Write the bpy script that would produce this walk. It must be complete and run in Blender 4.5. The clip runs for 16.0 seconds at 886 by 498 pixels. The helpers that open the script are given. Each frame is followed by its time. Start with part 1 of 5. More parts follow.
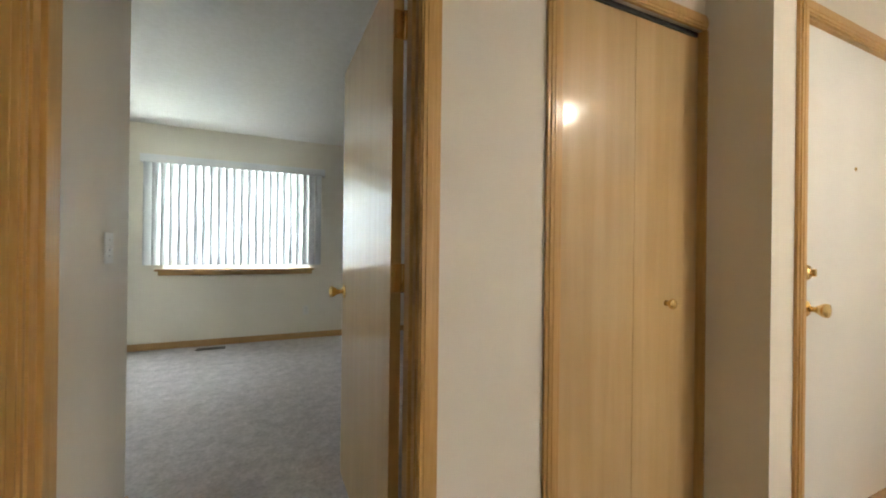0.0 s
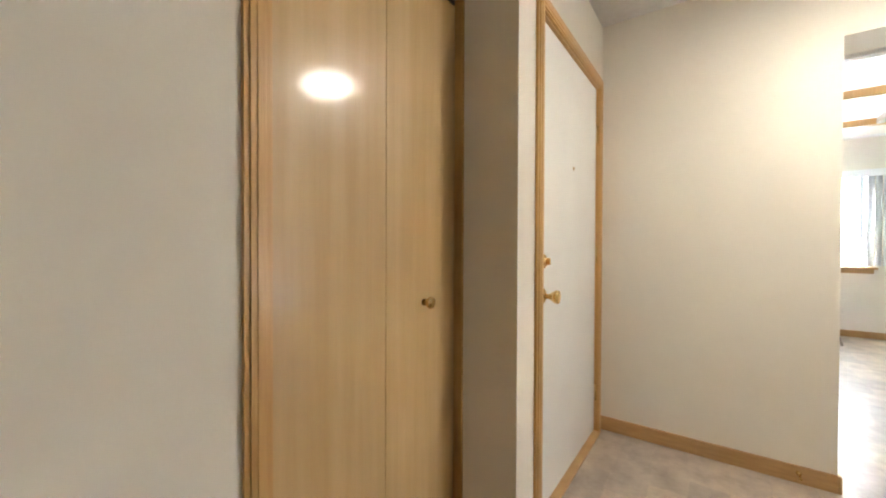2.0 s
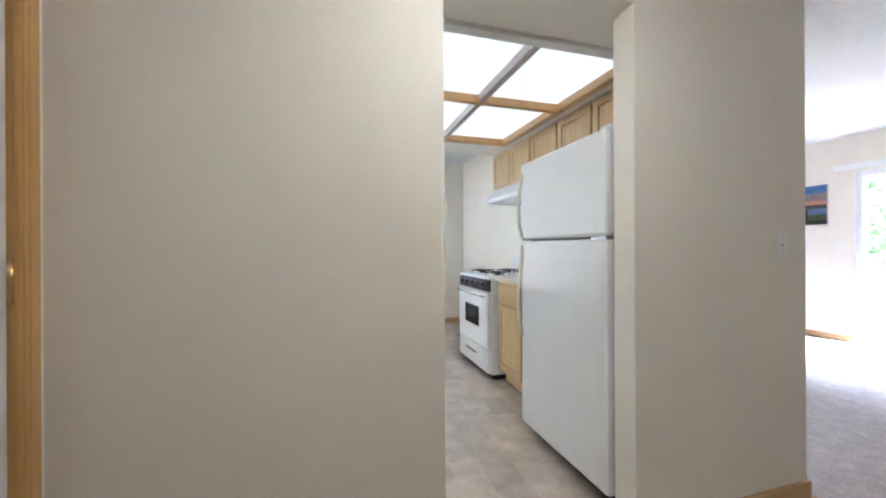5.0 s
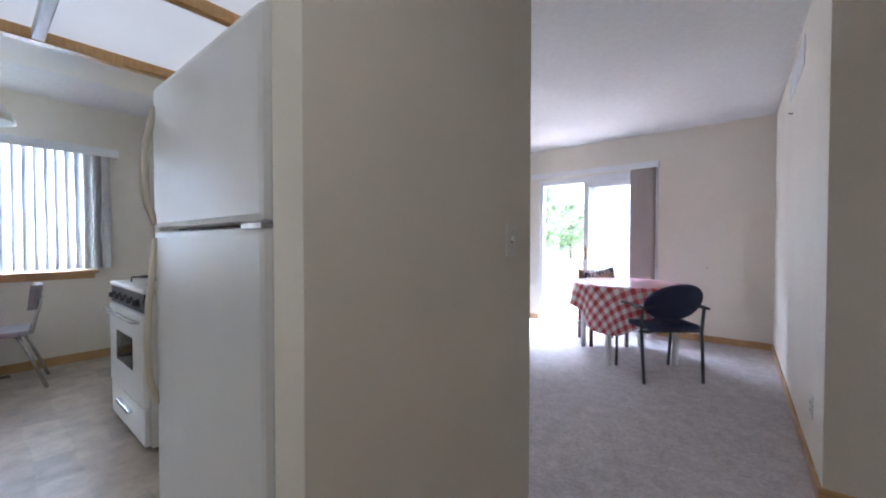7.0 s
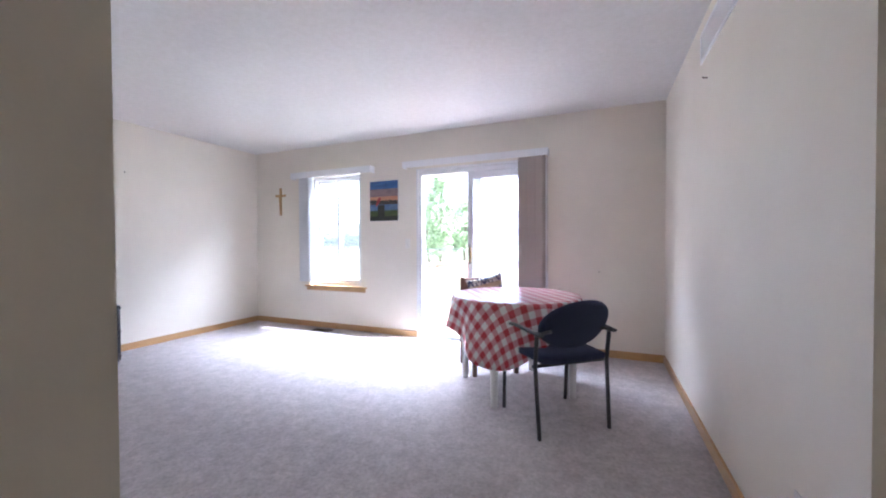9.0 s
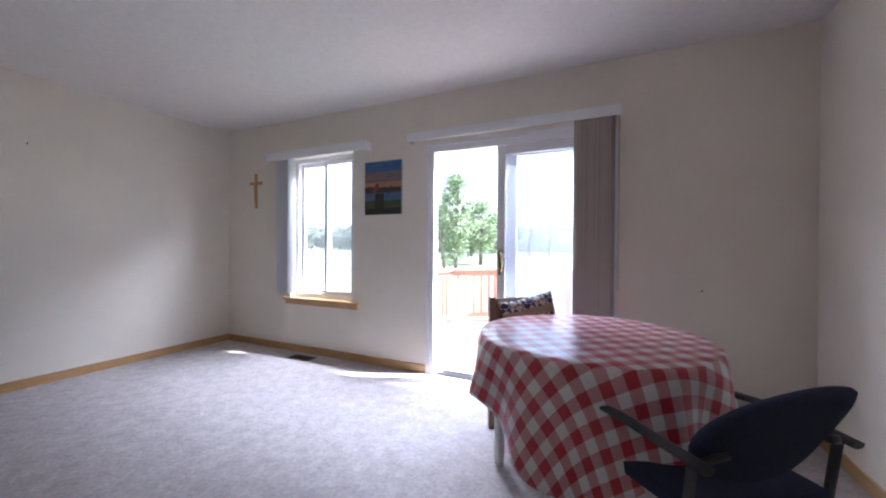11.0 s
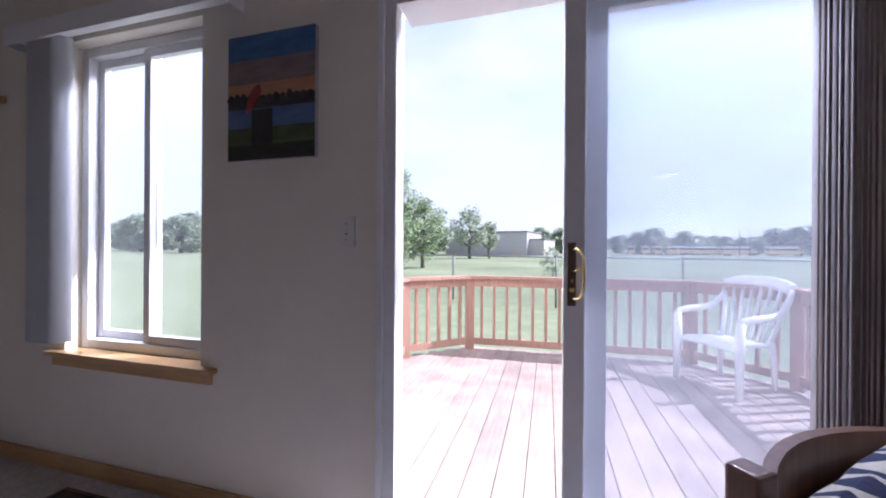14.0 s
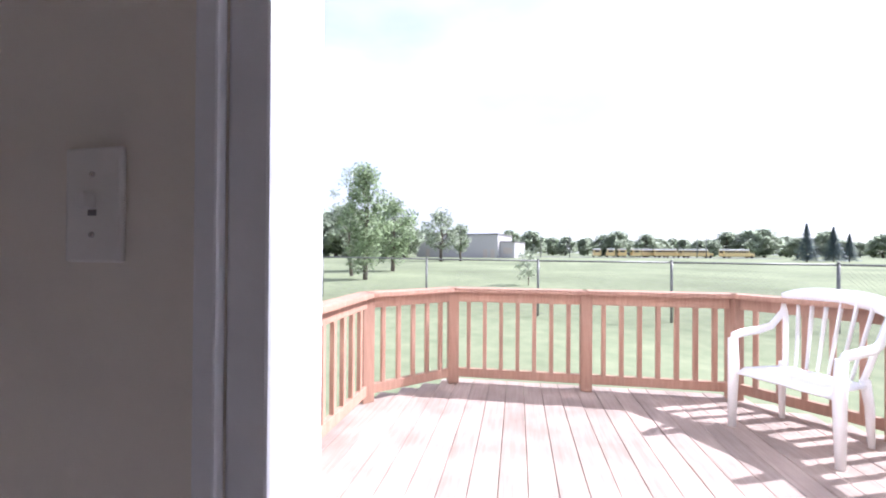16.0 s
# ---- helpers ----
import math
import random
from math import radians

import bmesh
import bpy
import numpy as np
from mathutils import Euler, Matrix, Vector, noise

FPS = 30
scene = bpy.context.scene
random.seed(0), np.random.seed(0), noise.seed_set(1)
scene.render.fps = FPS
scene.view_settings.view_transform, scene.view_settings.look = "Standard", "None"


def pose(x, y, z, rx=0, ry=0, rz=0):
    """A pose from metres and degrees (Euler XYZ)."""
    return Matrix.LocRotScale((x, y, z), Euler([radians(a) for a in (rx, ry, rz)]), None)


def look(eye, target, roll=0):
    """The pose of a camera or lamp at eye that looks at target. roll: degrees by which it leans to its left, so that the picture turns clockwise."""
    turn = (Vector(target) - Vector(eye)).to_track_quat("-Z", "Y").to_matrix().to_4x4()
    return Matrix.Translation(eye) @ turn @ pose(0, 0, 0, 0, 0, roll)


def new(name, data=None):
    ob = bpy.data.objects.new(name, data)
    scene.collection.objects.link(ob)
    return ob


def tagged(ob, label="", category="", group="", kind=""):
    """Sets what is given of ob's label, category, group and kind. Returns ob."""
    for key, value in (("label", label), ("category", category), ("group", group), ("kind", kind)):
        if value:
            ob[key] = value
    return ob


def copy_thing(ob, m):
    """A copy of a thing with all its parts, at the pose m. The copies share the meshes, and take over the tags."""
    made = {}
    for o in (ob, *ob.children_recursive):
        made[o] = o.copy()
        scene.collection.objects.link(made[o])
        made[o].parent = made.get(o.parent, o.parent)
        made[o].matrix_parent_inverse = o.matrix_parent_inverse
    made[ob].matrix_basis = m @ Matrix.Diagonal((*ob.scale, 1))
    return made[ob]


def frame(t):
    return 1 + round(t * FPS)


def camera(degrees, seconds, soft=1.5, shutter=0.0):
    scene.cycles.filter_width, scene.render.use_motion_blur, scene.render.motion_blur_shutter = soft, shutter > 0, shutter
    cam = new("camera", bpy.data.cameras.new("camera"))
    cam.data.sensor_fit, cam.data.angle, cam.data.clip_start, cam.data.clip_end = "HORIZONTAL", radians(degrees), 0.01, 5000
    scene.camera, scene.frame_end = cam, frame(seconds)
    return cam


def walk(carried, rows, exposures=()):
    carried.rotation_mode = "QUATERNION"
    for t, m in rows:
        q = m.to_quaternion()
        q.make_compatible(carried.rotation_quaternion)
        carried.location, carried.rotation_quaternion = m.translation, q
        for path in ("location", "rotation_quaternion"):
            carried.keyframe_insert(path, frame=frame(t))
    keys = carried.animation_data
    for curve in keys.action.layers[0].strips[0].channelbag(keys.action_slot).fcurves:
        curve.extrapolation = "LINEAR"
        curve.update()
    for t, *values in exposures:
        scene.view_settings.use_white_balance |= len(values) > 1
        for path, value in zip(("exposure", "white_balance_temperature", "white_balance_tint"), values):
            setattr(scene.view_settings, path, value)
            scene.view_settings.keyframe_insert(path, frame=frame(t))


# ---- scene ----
cam = camera(99.9, 16.0, soft=2.0)
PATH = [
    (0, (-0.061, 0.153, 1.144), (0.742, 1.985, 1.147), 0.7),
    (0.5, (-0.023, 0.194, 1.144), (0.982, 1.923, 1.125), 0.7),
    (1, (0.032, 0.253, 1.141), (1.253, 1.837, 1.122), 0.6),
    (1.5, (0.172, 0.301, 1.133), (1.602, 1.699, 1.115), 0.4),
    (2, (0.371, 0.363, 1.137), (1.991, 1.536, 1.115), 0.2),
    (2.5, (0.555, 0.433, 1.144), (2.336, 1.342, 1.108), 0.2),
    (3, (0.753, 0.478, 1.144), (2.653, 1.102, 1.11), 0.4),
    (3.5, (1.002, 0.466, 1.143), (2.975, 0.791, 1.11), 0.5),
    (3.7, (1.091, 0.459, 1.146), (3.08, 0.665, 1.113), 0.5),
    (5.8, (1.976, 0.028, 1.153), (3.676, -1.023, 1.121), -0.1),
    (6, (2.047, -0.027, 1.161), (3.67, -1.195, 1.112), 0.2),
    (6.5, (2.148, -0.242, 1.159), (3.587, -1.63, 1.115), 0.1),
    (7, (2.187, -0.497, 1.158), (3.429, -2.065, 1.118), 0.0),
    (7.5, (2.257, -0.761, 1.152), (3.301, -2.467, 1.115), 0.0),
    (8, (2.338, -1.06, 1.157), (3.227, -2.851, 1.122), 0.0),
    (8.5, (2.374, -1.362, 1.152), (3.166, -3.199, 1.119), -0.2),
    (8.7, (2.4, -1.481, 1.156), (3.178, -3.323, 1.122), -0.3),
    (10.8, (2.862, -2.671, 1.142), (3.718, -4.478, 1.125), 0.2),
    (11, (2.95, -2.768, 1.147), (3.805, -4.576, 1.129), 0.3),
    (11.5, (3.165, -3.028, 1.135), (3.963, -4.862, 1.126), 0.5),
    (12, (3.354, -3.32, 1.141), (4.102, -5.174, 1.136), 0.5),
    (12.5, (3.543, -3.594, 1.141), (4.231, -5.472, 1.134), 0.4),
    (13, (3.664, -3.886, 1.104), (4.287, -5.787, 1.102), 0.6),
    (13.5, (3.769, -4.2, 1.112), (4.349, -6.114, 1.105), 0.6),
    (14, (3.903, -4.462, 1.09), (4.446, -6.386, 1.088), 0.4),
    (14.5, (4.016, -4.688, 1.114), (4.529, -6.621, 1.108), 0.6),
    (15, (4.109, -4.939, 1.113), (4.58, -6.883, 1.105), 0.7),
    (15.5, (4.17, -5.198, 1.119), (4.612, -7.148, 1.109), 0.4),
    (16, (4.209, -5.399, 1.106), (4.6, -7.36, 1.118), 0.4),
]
EXPOSURES = [(0, 5.35, 6100, 10), (2.0, 5.37, 5800, 10), (3.5, 5.27, 5150, 10), (6, 4.12, 5150, 12), (7, 3.75, 5100, 14), (8.5, 3.8, 5200, 17), (11, 2.65, 5400, 18), (12.5, 1.58, 5400, 24), (13.5, 1.32, 5400, 25), (14.5, 1.3, 5500, 25), (16, 1.48, 5650, 22)]
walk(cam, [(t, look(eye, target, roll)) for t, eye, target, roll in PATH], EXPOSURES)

# ---- world, sun, large lights ----
SUN_WAY = Vector((1.05, 0.42, -1.0)).normalized()
world = bpy.data.worlds.new("sky")
scene.world = world
world.use_nodes = True
wn, wl = world.node_tree.nodes, world.node_tree.links
background = wn["Background"]
sky = wn.new("ShaderNodeTexSky")
sky.sky_type = "NISHITA"
sky.sun_disc = False
sky.sun_elevation, sky.sun_rotation = radians(41.5), radians(248.2)
coords = wn.new("ShaderNodeTexCoord")
stretch = wn.new("ShaderNodeMapping")
stretch.inputs["Scale"].default_value = (1, 1, 2.6)
cloud = wn.new("ShaderNodeTexNoise")
cloud.inputs["Scale"].default_value, cloud.inputs["Detail"].default_value = 2.6, 7
cloud_ramp = wn.new("ShaderNodeValToRGB")
cloud_ramp.color_ramp.elements[0].color = (0.56, 0.56, 0.56, 1)
cloud_ramp.color_ramp.elements[0].position, cloud_ramp.color_ramp.elements[1].position = 0.27, 0.60
cloud_mix = wn.new("ShaderNodeMix")
cloud_mix.data_type = "RGBA"
cloud_mix.inputs["B"].default_value = (3.3, 3.4, 3.6, 1)
wl.new(coords.outputs["Generated"], stretch.inputs["Vector"])
wl.new(stretch.outputs["Vector"], cloud.inputs["Vector"])
wl.new(cloud.outputs["Fac"], cloud_ramp.inputs["Fac"])
wl.new(cloud_ramp.outputs["Color"], cloud_mix.inputs["Factor"])
wl.new(sky.outputs["Color"], cloud_mix.inputs["A"])
wl.new(cloud_mix.outputs["Result"], background.inputs["Color"])
background.inputs["Strength"].default_value = 0.125

sun_data = bpy.data.lights.new("sun", "SUN")
sun_data.energy, sun_data.angle, sun_data.color = 3.9, radians(0.6), (1.0, 0.95, 0.88)
sun = new("sun", sun_data)
sun.matrix_world = look((-30, -15, 40), Vector((-30, -15, 40)) + SUN_WAY)


def window_light(name, eye, target, width, height, watts, color):
    """An area lamp added outside a blind or door for sky light through it."""
    data = bpy.data.lights.new(name, "AREA")
    data.shape, data.size, data.size_y, data.energy, data.color = "RECTANGLE", width, height, watts, color
    ob = new(name, data)
    ob.matrix_world = look(eye, target)
    return ob


window_light("bedroom_window_light", (-0.47, 5.42, 1.5), (-0.47, 4.4, 1.5), 1.75, 1.3, 3.8, (0.9, 0.97, 1.0))
window_light("kitchen_window_light", (7.55, -0.5, 1.45), (6.5, -0.5, 1.45), 1.6, 1.25, 22, (0.94, 0.98, 1.0))

# Added lamp, unseen under the eaves, fills the room in the sky's stead.
window_light("patio_eave_fill", (4.5, -6.34, 2.55), (4.5, -4.6, 1.65), 4.6, 0.30, 108, (0.96, 0.97, 1.0))

# ---- materials ----
def material(name, dark, light, scale=6.0, rough=0.6, bump=0.0, bump_scale=120.0, stretch=(1, 1, 1), metal=0.0, coat=0.0,
             detail=4.0, vary=0.0, lo=0.3, hi=0.7, blotch=0.0, blotch_scale=0.8, spec=0.5, rough_vary=0.0, coat_rough=0.2):
    """Two tones mixed by stretched noise, with fine relief; blotch: a slow second variation; vary: tone by object."""
    m = bpy.data.materials.new(name)
    m.use_nodes = True
    n, l = m.node_tree.nodes, m.node_tree.links
    bsdf = n["Principled BSDF"]
    tc = n.new("ShaderNodeTexCoord")
    mp = n.new("ShaderNodeMapping")
    mp.inputs["Scale"].default_value = stretch
    l.new(tc.outputs["Object"], mp.inputs["Vector"])
    no = n.new("ShaderNodeTexNoise")
    no.inputs["Scale"].default_value, no.inputs["Detail"].default_value, no.inputs["Roughness"].default_value = scale, detail, 0.6
    l.new(mp.outputs["Vector"], no.inputs["Vector"])
    ramp = n.new("ShaderNodeValToRGB")
    ramp.color_ramp.elements[0].position, ramp.color_ramp.elements[1].position = lo, hi
    ramp.color_ramp.elements[0].color, ramp.color_ramp.elements[1].color = (*dark, 1), (*light, 1)
    l.new(no.outputs["Fac"], ramp.inputs["Fac"])
    color = ramp.outputs["Color"]
    if blotch:
        slow = n.new("ShaderNodeTexNoise")
        slow.inputs["Scale"].default_value, slow.inputs["Detail"].default_value = blotch_scale, 3
        l.new(tc.outputs["Object"], slow.inputs["Vector"])
        span = n.new("ShaderNodeMapRange")
        span.inputs["From Min"].default_value, span.inputs["From Max"].default_value = 0.3, 0.7
        span.inputs["To Min"].default_value, span.inputs["To Max"].default_value = 1 - blotch, 1 + blotch * 0.4
        l.new(slow.outputs["Fac"], span.inputs["Value"])
        mul = n.new("ShaderNodeVectorMath")
        mul.operation = "SCALE"
        l.new(color, mul.inputs[0])
        l.new(span.outputs["Result"], mul.inputs["Scale"])
        color = mul.outputs["Vector"]
    if vary:
        info = n.new("ShaderNodeObjectInfo")
        span = n.new("ShaderNodeMapRange")
        span.inputs["To Min"].default_value, span.inputs["To Max"].default_value = 1 - vary, 1 + vary
        l.new(info.outputs["Random"], span.inputs["Value"])
        mul = n.new("ShaderNodeVectorMath")
        mul.operation = "SCALE"
        l.new(color, mul.inputs[0])
        l.new(span.outputs["Result"], mul.inputs["Scale"])
        color = mul.outputs["Vector"]
    l.new(color, bsdf.inputs["Base Color"])
    bsdf.inputs["Roughness"].default_value, bsdf.inputs["Metallic"].default_value = rough, metal
    bsdf.inputs["Specular IOR Level"].default_value = spec
    bsdf.inputs["Coat Weight"].default_value, bsdf.inputs["Coat Roughness"].default_value = coat, coat_rough
    if rough_vary:
        span = n.new("ShaderNodeMapRange")
        span.inputs["To Min"].default_value, span.inputs["To Max"].default_value = rough - rough_vary, rough + rough_vary
        l.new(no.outputs["Fac"], span.inputs["Value"])
        l.new(span.outputs["Result"], bsdf.inputs["Roughness"])
    if bump:
        fine = n.new("ShaderNodeTexNoise")
        fine.inputs["Scale"].default_value, fine.inputs["Detail"].default_value = bump_scale, 3
        l.new(mp.outputs["Vector"], fine.inputs["Vector"])
        bp = n.new("ShaderNodeBump")
        bp.inputs["Strength"].default_value, bp.inputs["Distance"].default_value = bump, 0.01
        l.new(fine.outputs["Fac"], bp.inputs["Height"])
        l.new(bp.outputs["Normal"], bsdf.inputs["Normal"])
    return m


def glow(name, color, strength):
    m = bpy.data.materials.new(name)
    m.use_nodes = True
    b = m.node_tree.nodes["Principled BSDF"]
    b.inputs["Base Color"].default_value = (0.8, 0.8, 0.78, 1)
    b.inputs["Emission Color"].default_value, b.inputs["Emission Strength"].default_value = (*color, 1), strength
    return m


def clear_glass(name, haze=0.0, tint=(0.97, 0.985, 0.98)):
    """A thin pane: mostly see-through, a little mirror, and a pale diffuse veil."""
    m = bpy.data.materials.new(name)
    m.use_nodes = True
    n, l = m.node_tree.nodes, m.node_tree.links
    n.remove(n["Principled BSDF"])
    clear, gloss, mix = n.new("ShaderNodeBsdfTransparent"), n.new("ShaderNodeBsdfGlossy"), n.new("ShaderNodeMixShader")
    clear.inputs["Color"].default_value = (*tint, 1)
    gloss.inputs["Roughness"].default_value = 0.02
    weight, power, span = n.new("ShaderNodeLayerWeight"), n.new("ShaderNodeMath"), n.new("ShaderNodeMapRange")
    power.operation = "POWER"
    power.inputs[1].default_value = 5.0
    span.inputs["To Min"].default_value, span.inputs["To Max"].default_value = 0.02, 0.55
    weight.inputs["Blend"].default_value = 0.5
    l.new(weight.outputs["Facing"], power.inputs[0])
    l.new(power.outputs[0], span.inputs["Value"])
    l.new(span.outputs["Result"], mix.inputs["Fac"])
    l.new(clear.outputs["BSDF"], mix.inputs[1])
    l.new(gloss.outputs["BSDF"], mix.inputs[2])
    last = mix
    if haze:
        veil_face, veil_through, both, veil = n.new("ShaderNodeBsdfDiffuse"), n.new("ShaderNodeBsdfTranslucent"), n.new("ShaderNodeMixShader"), n.new("ShaderNodeMixShader")
        veil_face.inputs["Color"].default_value = veil_through.inputs["Color"].default_value = (0.86, 0.88, 0.95, 1)
        both.inputs["Fac"].default_value = 0.75
        veil.inputs["Fac"].default_value = haze
        l.new(veil_face.outputs["BSDF"], both.inputs[1])
        l.new(veil_through.outputs["BSDF"], both.inputs[2])
        l.new(mix.outputs["Shader"], veil.inputs[1])
        l.new(both.outputs["Shader"], veil.inputs[2])
        last = veil
    l.new(last.outputs["Shader"], n["Material Output"].inputs["Surface"])
    return m


def translucent(name, color, share, vary=0.28):
    """Thin vinyl or leaf: part of the light goes through."""
    m = bpy.data.materials.new(name)
    m.use_nodes = True
    n, l = m.node_tree.nodes, m.node_tree.links
    bsdf = n["Principled BSDF"]
    bsdf.inputs["Base Color"].default_value, bsdf.inputs["Roughness"].default_value = (*color, 1), 0.5
    info, span = n.new("ShaderNodeNewGeometry"), n.new("ShaderNodeMapRange")
    span.inputs["To Min"].default_value, span.inputs["To Max"].default_value = 1 - vary, 1 + vary
    l.new(info.outputs["Random Per Island"], span.inputs["Value"])
    mul = n.new("ShaderNodeVectorMath")
    mul.operation = "SCALE"
    mul.inputs[0].default_value = color
    l.new(span.outputs["Result"], mul.inputs["Scale"])
    tr, mix = n.new("ShaderNodeBsdfTranslucent"), n.new("ShaderNodeMixShader")
    for socket in (bsdf.inputs["Base Color"], tr.inputs["Color"]):
        l.new(mul.outputs["Vector"], socket)
    mix.inputs["Fac"].default_value = share
    l.new(bsdf.outputs["BSDF"], mix.inputs[1])
    l.new(tr.outputs["BSDF"], mix.inputs[2])
    l.new(mix.outputs["Shader"], n["Material Output"].inputs["Surface"])
    return m


PAINT = material("cream_wall_paint", (0.80, 0.745, 0.64), (0.84, 0.785, 0.68), 2.0, 0.62, 0.05, 220, blotch=0.06, blotch_scale=0.7)
WHITE_PAINT = material("white_door_paint", (0.78, 0.77, 0.73), (0.83, 0.82, 0.78), 1.6, 0.38, 0.08, 90, blotch=0.05)
CEILING = material("stippled_ceiling_paint", (0.74, 0.72, 0.68), (0.80, 0.78, 0.75), 30, 0.85, 0.5, 150, blotch=0.06, blotch_scale=0.5)
OAK = material("honey_oak", (0.56, 0.315, 0.095), (0.66, 0.40, 0.14), 7, 0.32, 0.1, 40, (9, 9, 0.6), coat=0.3, blotch=0.12, blotch_scale=2)
OAK_RAIL = material("honey_oak_lengthwise", (0.45, 0.265, 0.105), (0.57, 0.355, 0.15), 5, 0.36, 0.08, 40, (1.2, 1.2, 12), coat=0.25, blotch=0.12, blotch_scale=2)
BIRCH = material("glossy_birch_veneer", (0.61, 0.40, 0.165), (0.69, 0.48, 0.225), 3.2, 0.34, 0.015, 30, (7, 7, 0.35), coat=0.75, coat_rough=0.12, blotch=0.16, blotch_scale=1.6)
CABINET_OAK = material("light_oak_cabinet", (0.58, 0.39, 0.175), (0.69, 0.49, 0.245), 5, 0.4, 0.05, 60, (8, 8, 0.7), coat=0.2, blotch=0.08, vary=0.05)
DARK_WOOD = material("brown_stained_beech", (0.12, 0.055, 0.03), (0.20, 0.10, 0.055), 5, 0.38, 0.05, 60, (9, 9, 0.8), coat=0.2)
CARPET = material("greige_carpet_pile", (0.49, 0.445, 0.43), (0.70, 0.645, 0.63), 55, 0.95, 0.7, 240, blotch=0.15, blotch_scale=11, detail=8, spec=0.1)
BRASS = material("polished_brass", (0.72, 0.50, 0.20), (0.82, 0.62, 0.30), 20, 0.2, metal=1.0, rough_vary=0.06)
CHROME = material("worn_chrome", (0.62, 0.62, 0.63), (0.75, 0.75, 0.76), 30, 0.22, metal=1.0, rough_vary=0.08)
ENAMEL = material("white_appliance_enamel", (0.76, 0.75, 0.73), (0.80, 0.79, 0.77), 3, 0.3, 0.05, 240, blotch=0.03, coat=0.2)
ALMOND = material("almond_appliance_trim", (0.66, 0.60, 0.47), (0.70, 0.64, 0.52), 8, 0.35)
BLACK = material("black_enamel", (0.012, 0.012, 0.013), (0.025, 0.025, 0.027), 20, 0.3, rough_vary=0.1)
RUBBER_AND_GAP = material("rubber_and_dark_gap", (0.02, 0.02, 0.02), (0.04, 0.04, 0.04), 30, 0.8)
VINYL = material("white_vinyl_frame", (0.76, 0.76, 0.76), (0.82, 0.82, 0.82), 6, 0.35, 0.03, 80)
PLASTIC = material("white_resin", (0.80, 0.80, 0.80), (0.86, 0.86, 0.86), 5, 0.42, 0.05, 200)
SWITCH = material("ivory_plate_plastic", (0.76, 0.74, 0.68), (0.80, 0.78, 0.73), 8, 0.35)
SLAT = translucent("white_blind_vinyl", (0.76, 0.77, 0.78), 0.34, 0.03)
DENSE_SLAT = translucent("dense_white_blind_vinyl", (0.74, 0.75, 0.76), 0.09, 0.03)
GREY_SLAT = translucent("grey_beige_blind_vinyl", (0.68, 0.62, 0.57), 0.36, 0.05)
BLUE = material("navy_upholstery", (0.018, 0.022, 0.06), (0.045, 0.055, 0.12), 260, 0.9, 0.5, 500, blotch=0.1, blotch_scale=6)
STEEL = material("dark_grey_steel_tube", (0.05, 0.05, 0.055), (0.085, 0.085, 0.09), 25, 0.42, metal=0.4, rough_vary=0.08)
TABLE_LEG = material("white_painted_leg", (0.72, 0.70, 0.66), (0.80, 0.78, 0.74), 12, 0.45, 0.05, 90)
GREY_SEAT = material("faded_mauve_seat_vinyl", (0.22, 0.19, 0.20), (0.30, 0.27, 0.28), 25, 0.55, 0.1, 160)
TAN_SEAT = material("brown_seat_vinyl", (0.20, 0.12, 0.07), (0.30, 0.19, 0.12), 12, 0.5, 0.1, 120, (1, 1, 3))
COUNTER = material("speckled_beige_laminate", (0.50, 0.44, 0.36), (0.66, 0.60, 0.51), 160, 0.35, detail=2)
FROSTED = material("frosted_shade_glass", (0.76, 0.75, 0.72), (0.82, 0.81, 0.78), 8, 0.3)
SOFFIT_TRIM = material("white_painted_trim", (0.74, 0.72, 0.68), (0.80, 0.78, 0.74), 6, 0.5, 0.05, 90)
GREY_TRIM = material("greyed_oak_trim", (0.40, 0.34, 0.30), (0.52, 0.46, 0.42), 5, 0.4, 0.08, 40, (1.2, 12, 12), coat=0.2)
OVEN_GLASS = material("smoked_oven_glass", (0.010, 0.011, 0.013), (0.02, 0.021, 0.024), 6, 0.06)
GLASS = clear_glass("window_glass", 0.045)
VEILED_GLASS = clear_glass("veiled_glass", 0.10, (0.85, 0.87, 0.92))
PANEL = glow("kitchen_light_diffuser", (1.0, 0.97, 0.90), 0.032)
LAMP = glow("warm_lamp_glass", (1.0, 0.88, 0.70), 2.7)
DECK = material("faded_redwood_deck_stain", (0.335, 0.26, 0.215), (0.44, 0.35, 0.295), 4, 0.75, 0.35, 40, (14, 0.8, 4), vary=0.12, blotch=0.28, blotch_scale=3.0)
RAIL = material("redwood_rail_stain", (0.36, 0.20, 0.14), (0.47, 0.29, 0.21), 5, 0.7, 0.25, 45, (9, 9, 0.9), vary=0.06, blotch=0.12, blotch_scale=2)
GRASS = material("mown_lawn", (0.19, 0.225, 0.13), (0.28, 0.31, 0.19), 2.2, 0.95, 1.0, 40, blotch=0.3, blotch_scale=0.09, detail=9, spec=0.1)
BARK = material("grey_bark", (0.09, 0.07, 0.055), (0.17, 0.14, 0.11), 9, 0.9, 0.8, 30, (3, 3, 0.6))
LEAF = translucent("green_leaves", (0.30, 0.37, 0.225), 0.82)
# Pale leaf green, lightened further to hold distance haze in the colour.
PALE_HAZE_LEAF = translucent("hazy_pale_green_leaves", (0.40, 0.45, 0.34), 0.82)
SPRUCE = translucent("blue_spruce_needles", (0.11, 0.155, 0.16), 0.3)
FENCE_STEEL = material("galvanised_fence_steel", (0.16, 0.16, 0.155), (0.25, 0.25, 0.24), 14, 0.55, metal=0.6)
